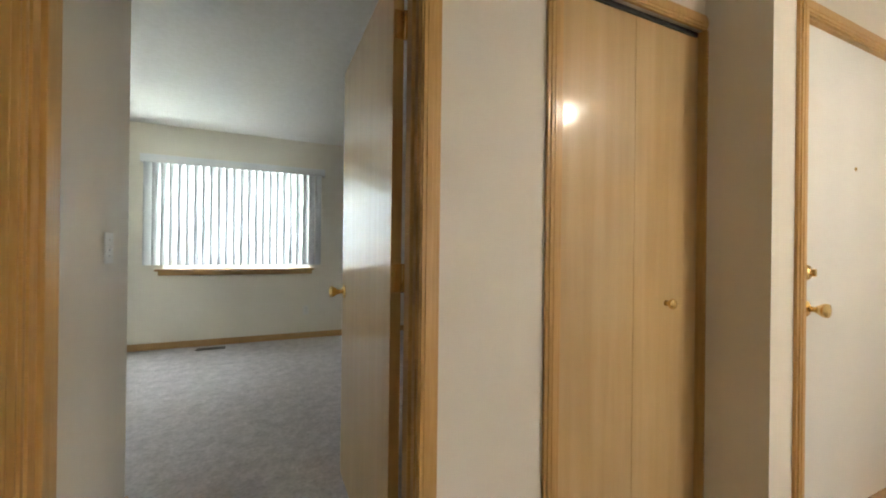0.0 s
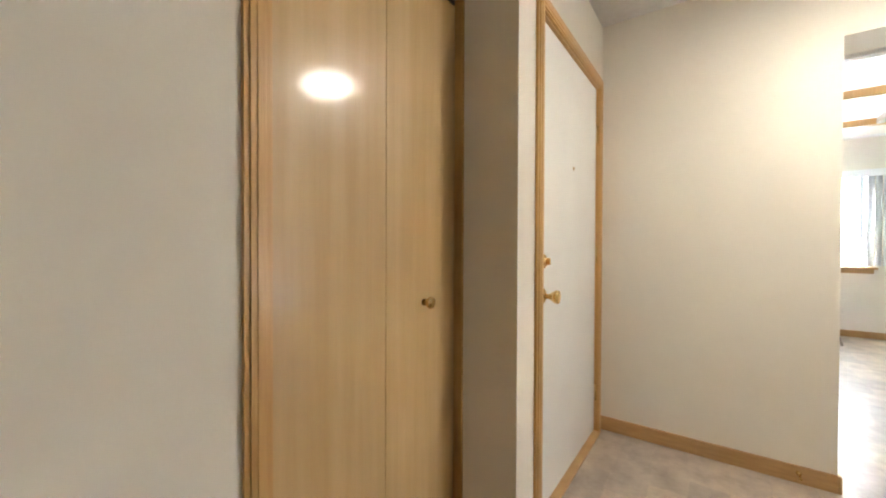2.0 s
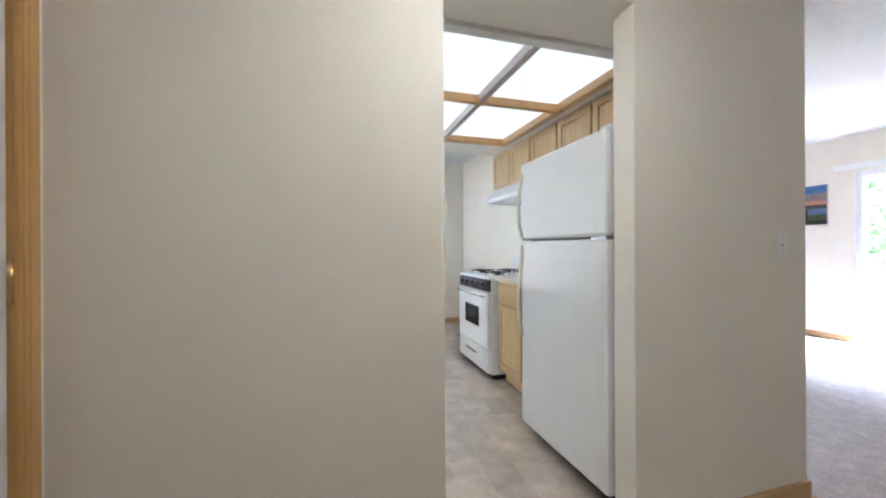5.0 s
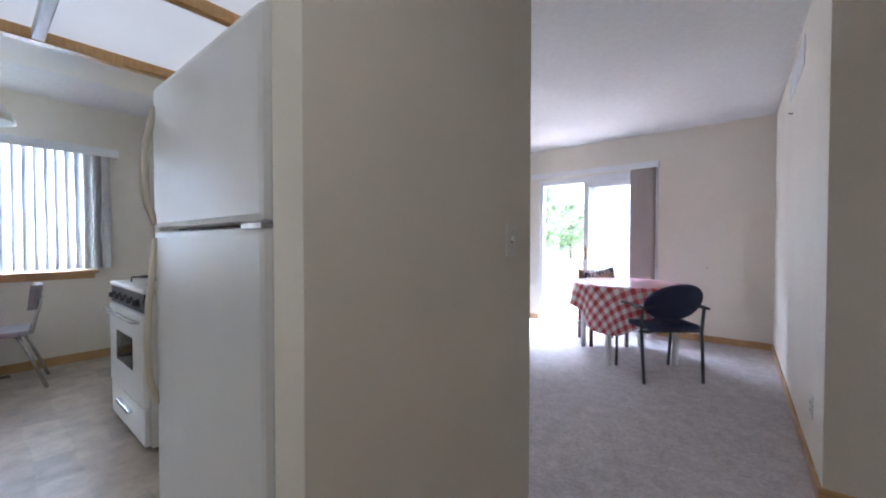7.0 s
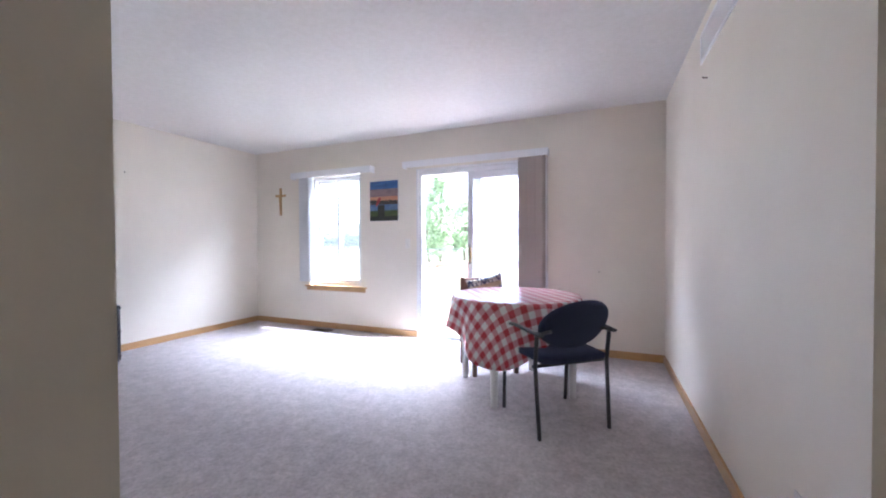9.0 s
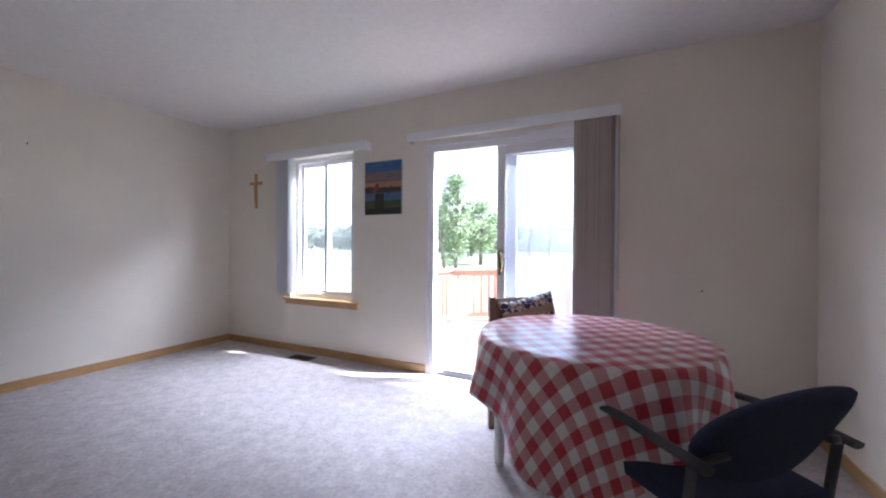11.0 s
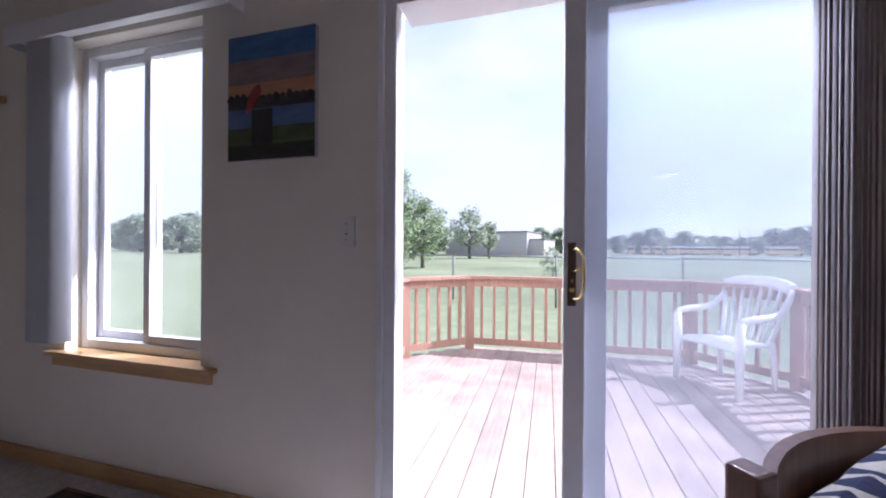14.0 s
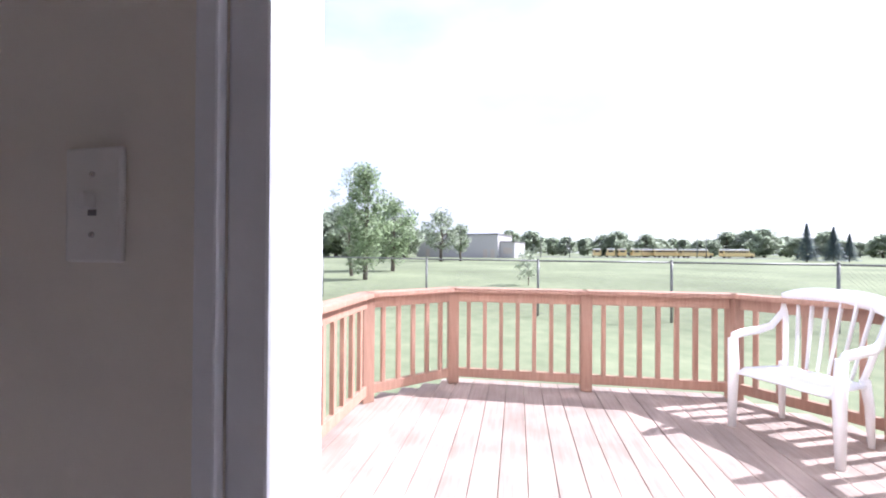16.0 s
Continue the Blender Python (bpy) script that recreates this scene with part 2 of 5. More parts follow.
BLOCK = material("pale_masonry", (0.40, 0.385, 0.385), (0.47, 0.455, 0.45), 3, 0.85, 0.2, 12, blotch=0.08, blotch_scale=0.1)
ROOFING = material("grey_roofing", (0.14, 0.13, 0.13), (0.22, 0.21, 0.20), 6, 0.9, 0.3, 20)
SIDING = material("white_lap_siding", (0.70, 0.70, 0.69), (0.77, 0.77, 0.76), 4, 0.6, 0.08, 40)
BUS_YELLOW = material("bus_yellow_paint", (0.66, 0.50, 0.20), (0.72, 0.56, 0.25), 2, 0.4, coat=0.3)
BUS_WHITE = material("bus_roof_white", (0.7, 0.7, 0.68), (0.76, 0.76, 0.74), 3, 0.45)
GLASS_DARK = material("dark_window_glass", (0.02, 0.024, 0.03), (0.04, 0.045, 0.05), 2, 0.08)
ASPHALT = material("pale_asphalt", (0.10, 0.10, 0.10), (0.16, 0.16, 0.155), 8, 0.9)
TYRE = material("tyre_rubber", (0.02, 0.02, 0.02), (0.03, 0.03, 0.03), 10, 0.8)
VENT_BROWN = material("brown_register_steel", (0.10, 0.075, 0.055), (0.15, 0.115, 0.09), 14, 0.45, metal=0.4)
GOLD_WOOD = material("carved_gold_wood", (0.42, 0.24, 0.09), (0.60, 0.38, 0.16), 40, 0.45)


def vinyl_floor_material():
    """Printed sheet floor: soft stone slabs in beige and brown, no real joints."""
    m = material("stone_print_sheet_vinyl", (0.36, 0.30, 0.24), (0.60, 0.52, 0.425), 7, 0.34, 0.06, 60, detail=7, rough_vary=0.08)
    n, l = m.node_tree.nodes, m.node_tree.links
    bsdf = n["Principled BSDF"]
    source = bsdf.inputs["Base Color"].links[0].from_socket
    tc = n.new("ShaderNodeTexCoord")
    warp = n.new("ShaderNodeTexNoise")
    warp.inputs["Scale"].default_value = 5
    add = n.new("ShaderNodeVectorMath")
    add.operation = "MULTIPLY_ADD"
    add.inputs[1].default_value = (0.06, 0.06, 0)
    l.new(tc.outputs["Object"], warp.inputs["Vector"])
    l.new(warp.outputs["Color"], add.inputs[0])
    l.new(tc.outputs["Object"], add.inputs[2])
    br = n.new("ShaderNodeTexBrick")
    br.inputs["Scale"].default_value, br.inputs["Mortar Size"].default_value = 1.0, 0.006
    br.inputs["Brick Width"].default_value, br.inputs["Row Height"].default_value = 0.30, 0.16
    br.inputs["Color1"].default_value, br.inputs["Color2"].default_value, br.inputs["Mortar"].default_value = (0.78, 0.77, 0.78, 1), (1.10, 1.07, 1.02, 1), (0.92, 0.91, 0.89, 1)
    br.inputs["Mortar Smooth"].default_value = 1.0
    l.new(add.outputs["Vector"], br.inputs["Vector"])
    mul = n.new("ShaderNodeMix")
    mul.data_type, mul.blend_type = "RGBA", "MULTIPLY"
    mul.inputs["Factor"].default_value = 1.0
    l.new(source, mul.inputs["A"])
    l.new(br.outputs["Color"], mul.inputs["B"])
    l.new(mul.outputs["Result"], bsdf.inputs["Base Color"])
    return m


def gingham_material():
    """Red and white check: two sets of half-tone bands that cross, laid by the cloth's own flat coordinates."""
    m = bpy.data.materials.new("red_gingham_oilcloth")
    m.use_nodes = True
    n, l = m.node_tree.nodes, m.node_tree.links
    bsdf = n["Principled BSDF"]
    uv, split = n.new("ShaderNodeUVMap"), n.new("ShaderNodeSeparateXYZ")
    uv.uv_map = "flat"
    l.new(uv.outputs["UV"], split.inputs["Vector"])
    bands = []
    for axis in ("X", "Y"):
        scale, fract, edge = n.new("ShaderNodeMath"), n.new("ShaderNodeMath"), n.new("ShaderNodeMath")
        scale.operation, fract.operation, edge.operation = "MULTIPLY", "FRACT", "GREATER_THAN"
        scale.inputs[1].default_value, edge.inputs[1].default_value = 1 / 0.088, 0.5
        l.new(split.outputs[axis], scale.inputs[0])
        l.new(scale.outputs[0], fract.inputs[0])
        l.new(fract.outputs[0], edge.inputs[0])
        bands.append(edge)
    total, half = n.new("ShaderNodeMath"), n.new("ShaderNodeMath")
    total.operation, half.operation = "ADD", "MULTIPLY"
    half.inputs[1].default_value = 0.5
    l.new(bands[0].outputs[0], total.inputs[0])
    l.new(bands[1].outputs[0], total.inputs[1])
    l.new(total.outputs[0], half.inputs[0])
    ramp = n.new("ShaderNodeValToRGB")
    ramp.color_ramp.interpolation = "CONSTANT"
    ramp.color_ramp.elements[0].color, ramp.color_ramp.elements[1].color = (0.84, 0.80, 0.79, 1), (0.48, 0.03, 0.05, 1)
    ramp.color_ramp.elements[1].position = 0.8
    mid = ramp.color_ramp.elements.new(0.3)
    mid.color = (0.64, 0.31, 0.33, 1)
    l.new(half.outputs[0], ramp.inputs["Fac"])
    l.new(ramp.outputs["Color"], bsdf.inputs["Base Color"])
    bsdf.inputs["Roughness"].default_value = 0.3
    bsdf.inputs["Coat Weight"].default_value, bsdf.inputs["Coat Roughness"].default_value = 0.45, 0.22
    weave, bp = n.new("ShaderNodeTexNoise"), n.new("ShaderNodeBump")
    weave.inputs["Scale"].default_value = 40
    bp.inputs["Strength"].default_value, bp.inputs["Distance"].default_value = 0.12, 0.01
    l.new(weave.outputs["Fac"], bp.inputs["Height"])
    l.new(bp.outputs["Normal"], bsdf.inputs["Normal"])
    return m


def patch_material(name, colors, scale, rough=0.8):
    """Cloth printed with patches of several colours."""
    m = bpy.data.materials.new(name)
    m.use_nodes = True
    n, l = m.node_tree.nodes, m.node_tree.links
    bsdf = n["Principled BSDF"]
    tc, cells, ramp = n.new("ShaderNodeTexCoord"), n.new("ShaderNodeTexVoronoi"), n.new("ShaderNodeValToRGB")
    cells.inputs["Scale"].default_value = scale
    l.new(tc.outputs["Object"], cells.inputs["Vector"])
    split = n.new("ShaderNodeSeparateColor")
    l.new(cells.outputs["Color"], split.inputs["Color"])
    ramp.color_ramp.interpolation = "CONSTANT"
    ramp.color_ramp.elements[0].color = (*colors[0], 1)
    ramp.color_ramp.elements[1].color, ramp.color_ramp.elements[1].position = (*colors[-1], 1), 1 - 1 / len(colors)
    for i, c in enumerate(colors[1:-1], 1):
        ramp.color_ramp.elements.new(i / len(colors)).color = (*c, 1)
    l.new(split.outputs["Red"], ramp.inputs["Fac"])
    l.new(ramp.outputs["Color"], bsdf.inputs["Base Color"])
    bsdf.inputs["Roughness"].default_value = rough
    return m


FLOOR_VINYL = vinyl_floor_material()
GINGHAM = gingham_material()
FLORAL = patch_material("flowered_oilcloth", [(0.72, 0.72, 0.74), (0.70, 0.70, 0.74), (0.45, 0.06, 0.12), (0.20, 0.26, 0.08), (0.42, 0.36, 0.12), (0.24, 0.18, 0.36), (0.74, 0.73, 0.74)], 9, 0.35)


# ---- helpers for meshes ----
def box(bm, x0, y0, z0, x1, y1, z1, bevel=0.0, m=None):
    made = bmesh.ops.create_cube(bm, size=1.0)["verts"]
    for v in made:
        v.co = Vector((x0 + (v.co.x + 0.5) * (x1 - x0), y0 + (v.co.y + 0.5) * (y1 - y0), z0 + (v.co.z + 0.5) * (z1 - z0)))
    if bevel:
        edges = list({e for v in made for e in v.link_edges})
        got = bmesh.ops.bevel(bm, geom=edges, offset=bevel, segments=2, profile=0.6, affect="EDGES")
        made = list({v for f in got["faces"] for v in f.verts} | {v for v in made if v.is_valid})
    if m is not None:
        bmesh.ops.transform(bm, matrix=m, verts=[v for v in made if v.is_valid])
    return made


def tube(bm, points, radius, sides=10, radii=None, flat=1.0):
    """A round bar along points; radii: one for each point."""
    pts = [Vector(p) for p in points]
    rings = []
    side = None
    for i, p in enumerate(pts):
        way = (pts[min(i + 1, len(pts) - 1)] - pts[max(i - 1, 0)]).normalized()
        if side is None:
            side = way.cross(Vector((0, 0, 1)) if abs(way.z) < 0.9 else Vector((1, 0, 0))).normalized()
        side = (side - way * side.dot(way)).normalized()
        up = way.cross(side)
        r = radii[i] if radii else radius
        rings.append([bm.verts.new(p + r * (math.cos(a) * side + flat * math.sin(a) * up)) for a in (2 * math.pi * k / sides for k in range(sides))])
    for a, b in zip(rings, rings[1:]):
        for k in range(sides):
            f = bm.faces.new((a[k], a[(k + 1) % sides], b[(k + 1) % sides], b[k]))
            f.smooth = True
    bm.faces.new(rings[0][::-1])
    bm.faces.new(rings[-1])


def lathe(bm, profile, sides=24, m=Matrix(), cap=True):
    """A turned shape about z from (radius, height) pairs."""
    rings = [[bm.verts.new(m @ Vector((r * math.cos(2 * math.pi * k / sides), r * math.sin(2 * math.pi * k / sides), z))) for k in range(sides)] for r, z in profile]
    for a, b in zip(rings, rings[1:]):
        for k in range(sides):
            bm.faces.new((a[k], a[(k + 1) % sides], b[(k + 1) % sides], b[k])).smooth = True
    if cap:
        bm.faces.new(rings[0][::-1])
        bm.faces.new(rings[-1])


def part(name, bm, mat, parent=None, label=""):
    bmesh.ops.recalc_face_normals(bm, faces=bm.faces)
    me = bpy.data.meshes.new(name)
    bm.to_mesh(me)
    bm.free()
    me.materials.append(mat)
    ob = new(name, me)
    if parent is not None:
        ob.parent = parent
    if label:
        ob["label"] = label
    return ob


def thing(name, m, label, category, group="", kind=""):
    ob = new(name)
    ob.empty_display_size = 0.1
    ob.matrix_basis = m
    return tagged(ob, label, category, group, kind)


def boxes(name, mat, parent, *sizes, bevel=0.0, label=""):
    bm = bmesh.new()
    for s in sizes:
        box(bm, *s, bevel=bevel)
    return part(name, bm, mat, parent, label)


def setting(name, mat, label, category, *sizes, bevel=0.0):
    ob = boxes(name, mat, None, *sizes, bevel=bevel)
    return tagged(ob, label, category, kind="structure")


def shared(name, me, parent, m):
    ob = new(name, me)
    ob.parent = parent
    ob.matrix_basis = m
    return ob


# ---- large structure ----
H = 2.48
setting("floor_vinyl", FLOOR_VINYL, "beige stone-print sheet vinyl in entry and kitchen", "floor", (-2.6, -1.86, -0.12, 7.17, 1.23, 0.0))
setting("floor_carpet", CARPET, "worn greige cut-pile carpet with small stains", "carpet", (0.3, -5.70, -0.12, 7.17, -1.86, 0.008))
setting("floor_bedroom", CARPET, "greige cut-pile bedroom carpet", "carpet", (-2.0, 1.23, -0.12, 1.75, 5.15, 0.008))
setting("trim_threshold", OAK_RAIL, "narrow oak strip where carpet meets vinyl", "trim", (1.0, -1.875, 0.0, 2.82, -1.845, 0.012), bevel=0.004)
setting("wall_hall_north", PAINT, "cream painted hall wall with bedroom and closet openings", "wall",
        (-2.6, 1.17, 0, -0.54, 1.28, H), (-0.54, 1.17, 2.06, 0.32, 1.28, H), (0.32, 1.17, 0, 0.80, 1.28, H), (0.80, 1.17, 2.095, 1.60, 1.28, H))
setting("wall_entry_return", PAINT, "cream painted return beside the closet", "wall", (1.60, 0.925, 0, 1.71, 1.28, H))
setting("wall_entry", PAINT, "cream painted wall around the front door", "wall",
        (1.71, 0.925, 0, 1.805, 1.04, H), (1.805, 0.925, 2.09, 2.745, 1.04, H), (2.745, 0.925, 0, 2.82, 1.04, H))
setting("wall_kitchen_west", PAINT, "cream painted wall with a plain kitchen opening", "wall",
        (2.82, -0.113, 0, 2.93, 1.04, H), (2.82, -0.878, 2.095, 2.93, -0.113, H), (2.82, -1.842, 0, 2.93, -0.878, H))
setting("wall_living_north", PAINT, "cream painted wall between kitchen and living room", "wall", (2.93, -1.842, 0, 7.17, -1.73, H))
setting("wall_kitchen_north", PAINT, "cream painted kitchen end wall", "wall", (2.93, 1.04, 0, 7.32, 1.15, H))
setting("wall_east", PAINT, "off-white outside wall with the kitchen window", "wall",
        (7.17, -5.85, 0, 7.32, -1.21, H), (7.17, 0.19, 0, 7.32, 1.04, H), (7.17, -1.21, 0, 7.32, 0.19, 0.88), (7.17, -1.21, 1.99, 7.32, 0.19, H))
setting("wall_south", PAINT, "off-white living room wall with window and patio door", "wall",
        (1.76, -5.85, 0, 2.98, -5.70, H), (2.98, -5.85, 2.02, 4.475, -5.70, H), (4.475, -5.85, 0, 5.315, -5.70, H),
        (5.315, -5.85, 0, 6.15, -5.70, 0.585), (5.315, -5.85, 2.07, 6.15, -5.70, H), (6.15, -5.85, 0, 7.17, -5.70, H))
setting("wall_living_west", PAINT, "off-white living room side wall", "wall", (1.76, -5.70, 0, 1.885, -2.79, H))
setting("wall_hall_end", PAINT, "cream painted hall wall", "wall", (0.4, -2.90, 0, 1.76, -2.79, H))
setting("wall_hall_side", PAINT, "cream painted hall wall", "wall", (0.3, -2.90, 0, 0.4, -0.95, H))
setting("wall_hall_south", PAINT, "cream painted hall wall", "wall", (-2.6, -1.06, 0, 0.3, -0.95, H))
setting("wall_hall_west", PAINT, "cream painted hall wall", "wall", (-2.7, -1.06, 0, -2.6, 1.28, H))
setting("wall_bedroom_nook", PAINT, "cream painted wall inside the bedroom door", "wall", (-0.76, 1.28, 0, -0.65, 2.135, H), (-2.0, 2.02, 0, -0.76, 2.135, H))
setting("wall_bedroom_west", PAINT, "pale bedroom wall", "wall", (-2.1, 1.28, 0, -2.0, 5.30, H))
setting("wall_bedroom_east", PAINT, "pale bedroom wall and closet side", "wall", (1.75, 1.28, 0, 1.86, 5.30, H), (0.80, 1.28, 0, 0.90, 1.95, H), (0.90, 1.85, 0, 1.75, 1.95, H))
setting("wall_bedroom_north", PAINT, "pale bedroom wall with the window", "wall",
        (-2.0, 5.15, 0, -1.24, 5.30, H), (0.29, 5.15, 0, 1.75, 5.30, H), (-1.24, 5.15, 0, 0.29, 5.30, 0.89), (-1.24, 5.15, 2.06, 0.29, 5.30, H))
setting("ceiling", CEILING, "white stippled ceiling", "ceiling", (-2.7, -5.85, H, 7.32, 5.30, H + 0.12))
setting("ceiling_soffit", PAINT, "white dropped kitchen soffit around the light box", "ceiling",
        (2.93, -1.73, 2.13, 5.28, -1.306, H), (2.93, 0.50, 2.13, 5.28, 1.04, H), (2.93, -1.306, 2.13, 3.20, 0.50, H), (4.83, -1.306, 2.13, 5.28, 0.50, H))
roof = setting("roof", ROOFING, "grey shingle roof with deep eaves", "roof", (-3.3, -6.46, 2.64, 7.9, 6.0, 2.80))

# baseboards: each run stops at corners and casings
BASE = 0.083
setting("baseboard_entry", OAK_RAIL, "honey oak baseboard", "baseboard", (2.806, -0.113, 0, 2.82, 0.925, BASE), (2.806, -0.127, 0, 2.945, -0.113, BASE), (2.806, -1.842, 0, 2.82, -0.878, BASE),
        (2.806, -1.856, 0, 2.944, -1.842, BASE), (2.806, -0.878, 0, 2.93, -0.864, BASE), (1.586, 0.911, 0, 1.75, 0.925, BASE), (1.586, 0.925, 0, 1.60, 1.14, BASE), (0.385, 1.156, 0, 0.755, 1.17, BASE), bevel=0.004)
setting("baseboard_living", OAK_RAIL, "honey oak baseboard", "baseboard", (1.899, -5.70, 0.008, 2.96, -5.686, BASE), (4.502, -5.70, 0.008, 7.156, -5.686, BASE), (1.885, -5.70, 0.008, 1.899, -2.79, BASE),
        (7.156, -5.70, 0.008, 7.17, -1.842, BASE), (2.944, -1.856, 0.008, 7.156, -1.842, BASE), (0.4, -2.79, 0.008, 1.899, -2.776, BASE), bevel=0.004)
setting("baseboard_kitchen", OAK_RAIL, "honey oak baseboard", "baseboard", (7.156, -1.73, 0, 7.17, 1.04, BASE), (5.42, -1.73, 0, 7.156, -1.716, BASE), (2.944, 1.026, 0, 7.156, 1.04, BASE), bevel=0.004)
setting("baseboard_bedroom", OAK_RAIL, "honey oak baseboard", "baseboard", (-2.0, 5.136, 0.008, 1.75, 5.15, BASE), (-0.65, 1.30, 0.008, -0.636, 2.135, BASE), bevel=0.004)


def profile_casing(bm, x0, x1, z0, z1, y, way=-1, width=0.064):
    """A three-sided moulded door casing on a wall that faces way along y: stepped boards with a rounded face."""
    for a, b, d in ((0, width, 0.012), (0.006, width - 0.012, 0.017), (0.018, width - 0.026, 0.0195)):
        ys = sorted((y, y + way * d))
        box(bm, x0 - b, ys[0], z0, x0 - a, ys[1], z1 + a, bevel=0.002)
        box(bm, x1 + a, ys[0], z0, x1 + b, ys[1], z1 + a, bevel=0.002)
        box(bm, x0 - b, ys[0], z1 + a, x1 + b, ys[1], z1 + b, bevel=0.002)


def knob(parent, m, mat=BRASS):
    """A tulip door knob with its rose; its axis is z of m."""
    bm = bmesh.new()
    lathe(bm, [(0.033, 0), (0.033, 0.004), (0.026, 0.009), (0.012, 0.012)], 24, m)
    rose = part("rose", bm, mat, parent)
    bm = bmesh.new()
    lathe(bm, [(0.011, 0.012), (0.0115, 0.03), (0.016, 0.038), (0.025, 0.052), (0.028, 0.062), (0.026, 0.070), (0.012, 0.074), (0.004, 0.0745)], 24, m)
    part("door_knob", bm, mat, parent)


def hinge(parent, x, y, z):
    bm = bmesh.new()
    tube(bm, [(x, y, z - 0.045), (x, y, z + 0.045)], 0.006, 10)
    box(bm, x - 0.034, y - 0.001, z - 0.044, x - 0.004, y + 0.002, z + 0.044)
    for dz in (-0.03, 0, 0.03):
        tube(bm, [(x - 0.02, y - 0.003, z + dz), (x - 0.02, y + 0.002, z + dz)], 0.004, 8)
    part("hinge", bm, BRASS, parent, "brass butt hinge")


# bedroom door, its frame and leaf
frame_1 = thing("door_frame_1", pose(0, 0, 0), "honey oak bedroom door frame with moulded casing", "door frame", kind="structure")
bm = bmesh.new()
profile_casing(bm, -0.525, 0.305, 0, 2.045, 1.17)
part("casing", bm, OAK, frame_1)
bm = bmesh.new()
profile_casing(bm, -0.525, 0.305, 0.008, 2.045, 1.28, 1)
part("casing", bm, OAK, frame_1)
boxes("jamb", OAK, frame_1, (-0.54, 1.17, 0, -0.52, 1.28, 2.06), (0.30, 1.17, 0, 0.32, 1.28, 2.06), (-0.52, 1.17, 2.04, 0.30, 1.28, 2.06))
boxes("door_stop", OAK, frame_1, (-0.52, 1.195, 0, -0.508, 1.23, 2.04), (0.288, 1.195, 0, 0.30, 1.23, 2.04), (-0.508, 1.195, 2.028, 0.288, 1.23, 2.04), bevel=0.002)
door_1 = thing("door_1", pose(0.292, 1.286, 0.012, 0, 0, 91.8), "flat glossy birch bedroom door standing wide open", "door", kind="structure")
bm = bmesh.new()
box(bm, 0.003, -0.0, 0, 0.805, 0.035, 2.02, bevel=0.002)
part("leaf", bm, BIRCH, door_1)
boxes("edge_band", OAK, door_1, (0.0, 0.0005, 0, 0.003, 0.0345, 2.02))
knob(door_1, pose(0.745, 0.035, 0.92, -90, 0, 0))
knob(door_1, pose(0.745, 0.0, 0.92, 90, 0, 0))
for z in (0.22, 1.04, 1.84):
    bm = bmesh.new()
    tube(bm, [(-0.004, -0.004, z - 0.045), (-0.004, -0.004, z + 0.045)], 0.0065, 10)
    box(bm, -0.0025, 0.002, z - 0.044, 0.0005, 0.031, z + 0.044)
    for dz in (-0.03, 0, 0.03):
        tube(bm, [(-0.0045, 0.016, z + dz), (0, 0.016, z + dz)], 0.004, 8)
    part("hinge", bm, BRASS, door_1, "brass butt hinge")

# closet: bifold door in its frame
frame_2 = thing("door_frame_2", pose(0, 0, 0), "honey oak closet door frame", "door frame", kind="structure")
bm = bmesh.new()
for a, b, d in ((0, 0.064, 0.012), (0.006, 0.052, 0.017), (0.018, 0.038, 0.0195)):
    box(bm, 0.822 - b, 1.17 - d, 0, 0.822 - a, 1.17, 2.09 + a, bevel=0.002)
    box(bm, 0.822 - b, 1.17 - d, 2.09 + a, 1.598, 1.17, 2.09 + b, bevel=0.002)
box(bm, 1.586, 1.152, 0, 1.599, 1.17, 2.09, bevel=0.002)
part("casing", bm, OAK, frame_2)
boxes("jamb", OAK, frame_2, (0.80, 1.17, 0, 0.818, 1.28, 2.095), (1.588, 1.17, 0, 1.60, 1.28, 2.095))
boxes("track", RUBBER_AND_GAP, frame_2, (0.818, 1.19, 2.077, 1.588, 1.24, 2.095))
closet = thing("door_2", pose(0, 0, 0), "glossy birch bifold closet door, closed", "door", kind="structure")
boxes("leaf", BIRCH, closet, (0.822, 1.186, 0.015, 1.2045, 1.216, 2.067), bevel=0.002)
boxes("leaf", BIRCH, closet, (1.2065, 1.186, 0.015, 1.584, 1.216, 2.067), bevel=0.002)
bm = bmesh.new()
lathe(bm, [(0.013, 0), (0.010, 0.012), (0.018, 0.022), (0.021, 0.029), (0.018, 0.036), (0.005, 0.039)], 24, pose(1.395, 1.186, 0.935, 90, 0, 0))
part("door_knob", bm, BRASS, closet)

# front door
frame_3 = thing("door_frame_3", pose(0, 0, 0), "honey oak front door frame with moulded casing", "door frame", kind="structure")
bm = bmesh.new()
profile_casing(bm, 1.817, 2.731, 0, 2.08, 0.925, width=0.062)
part("casing", bm, OAK, frame_3)
boxes("jamb", OAK, frame_3, (1.805, 0.925, 0, 1.813, 1.04, 2.09), (2.735, 0.925, 0, 2.745, 1.04, 2.09), (1.813, 0.925, 2.076, 2.735, 1.04, 2.09))
boxes("sill", OAK_RAIL, frame_3, (1.813, 0.90, 0, 2.735, 1.04, 0.016), bevel=0.004, label="worn oak sill")
door_3 = thing("door_3", pose(0, 0, 0), "plain white painted front door, closed, brass fittings", "door", kind="structure")
boxes("leaf", WHITE_PAINT, door_3, (1.816, 0.938, 0.02, 2.732, 0.982, 2.072), bevel=0.002)
knob(door_3, pose(1.875, 0.938, 0.925, 90, 0, 0))
bm = bmesh.new()
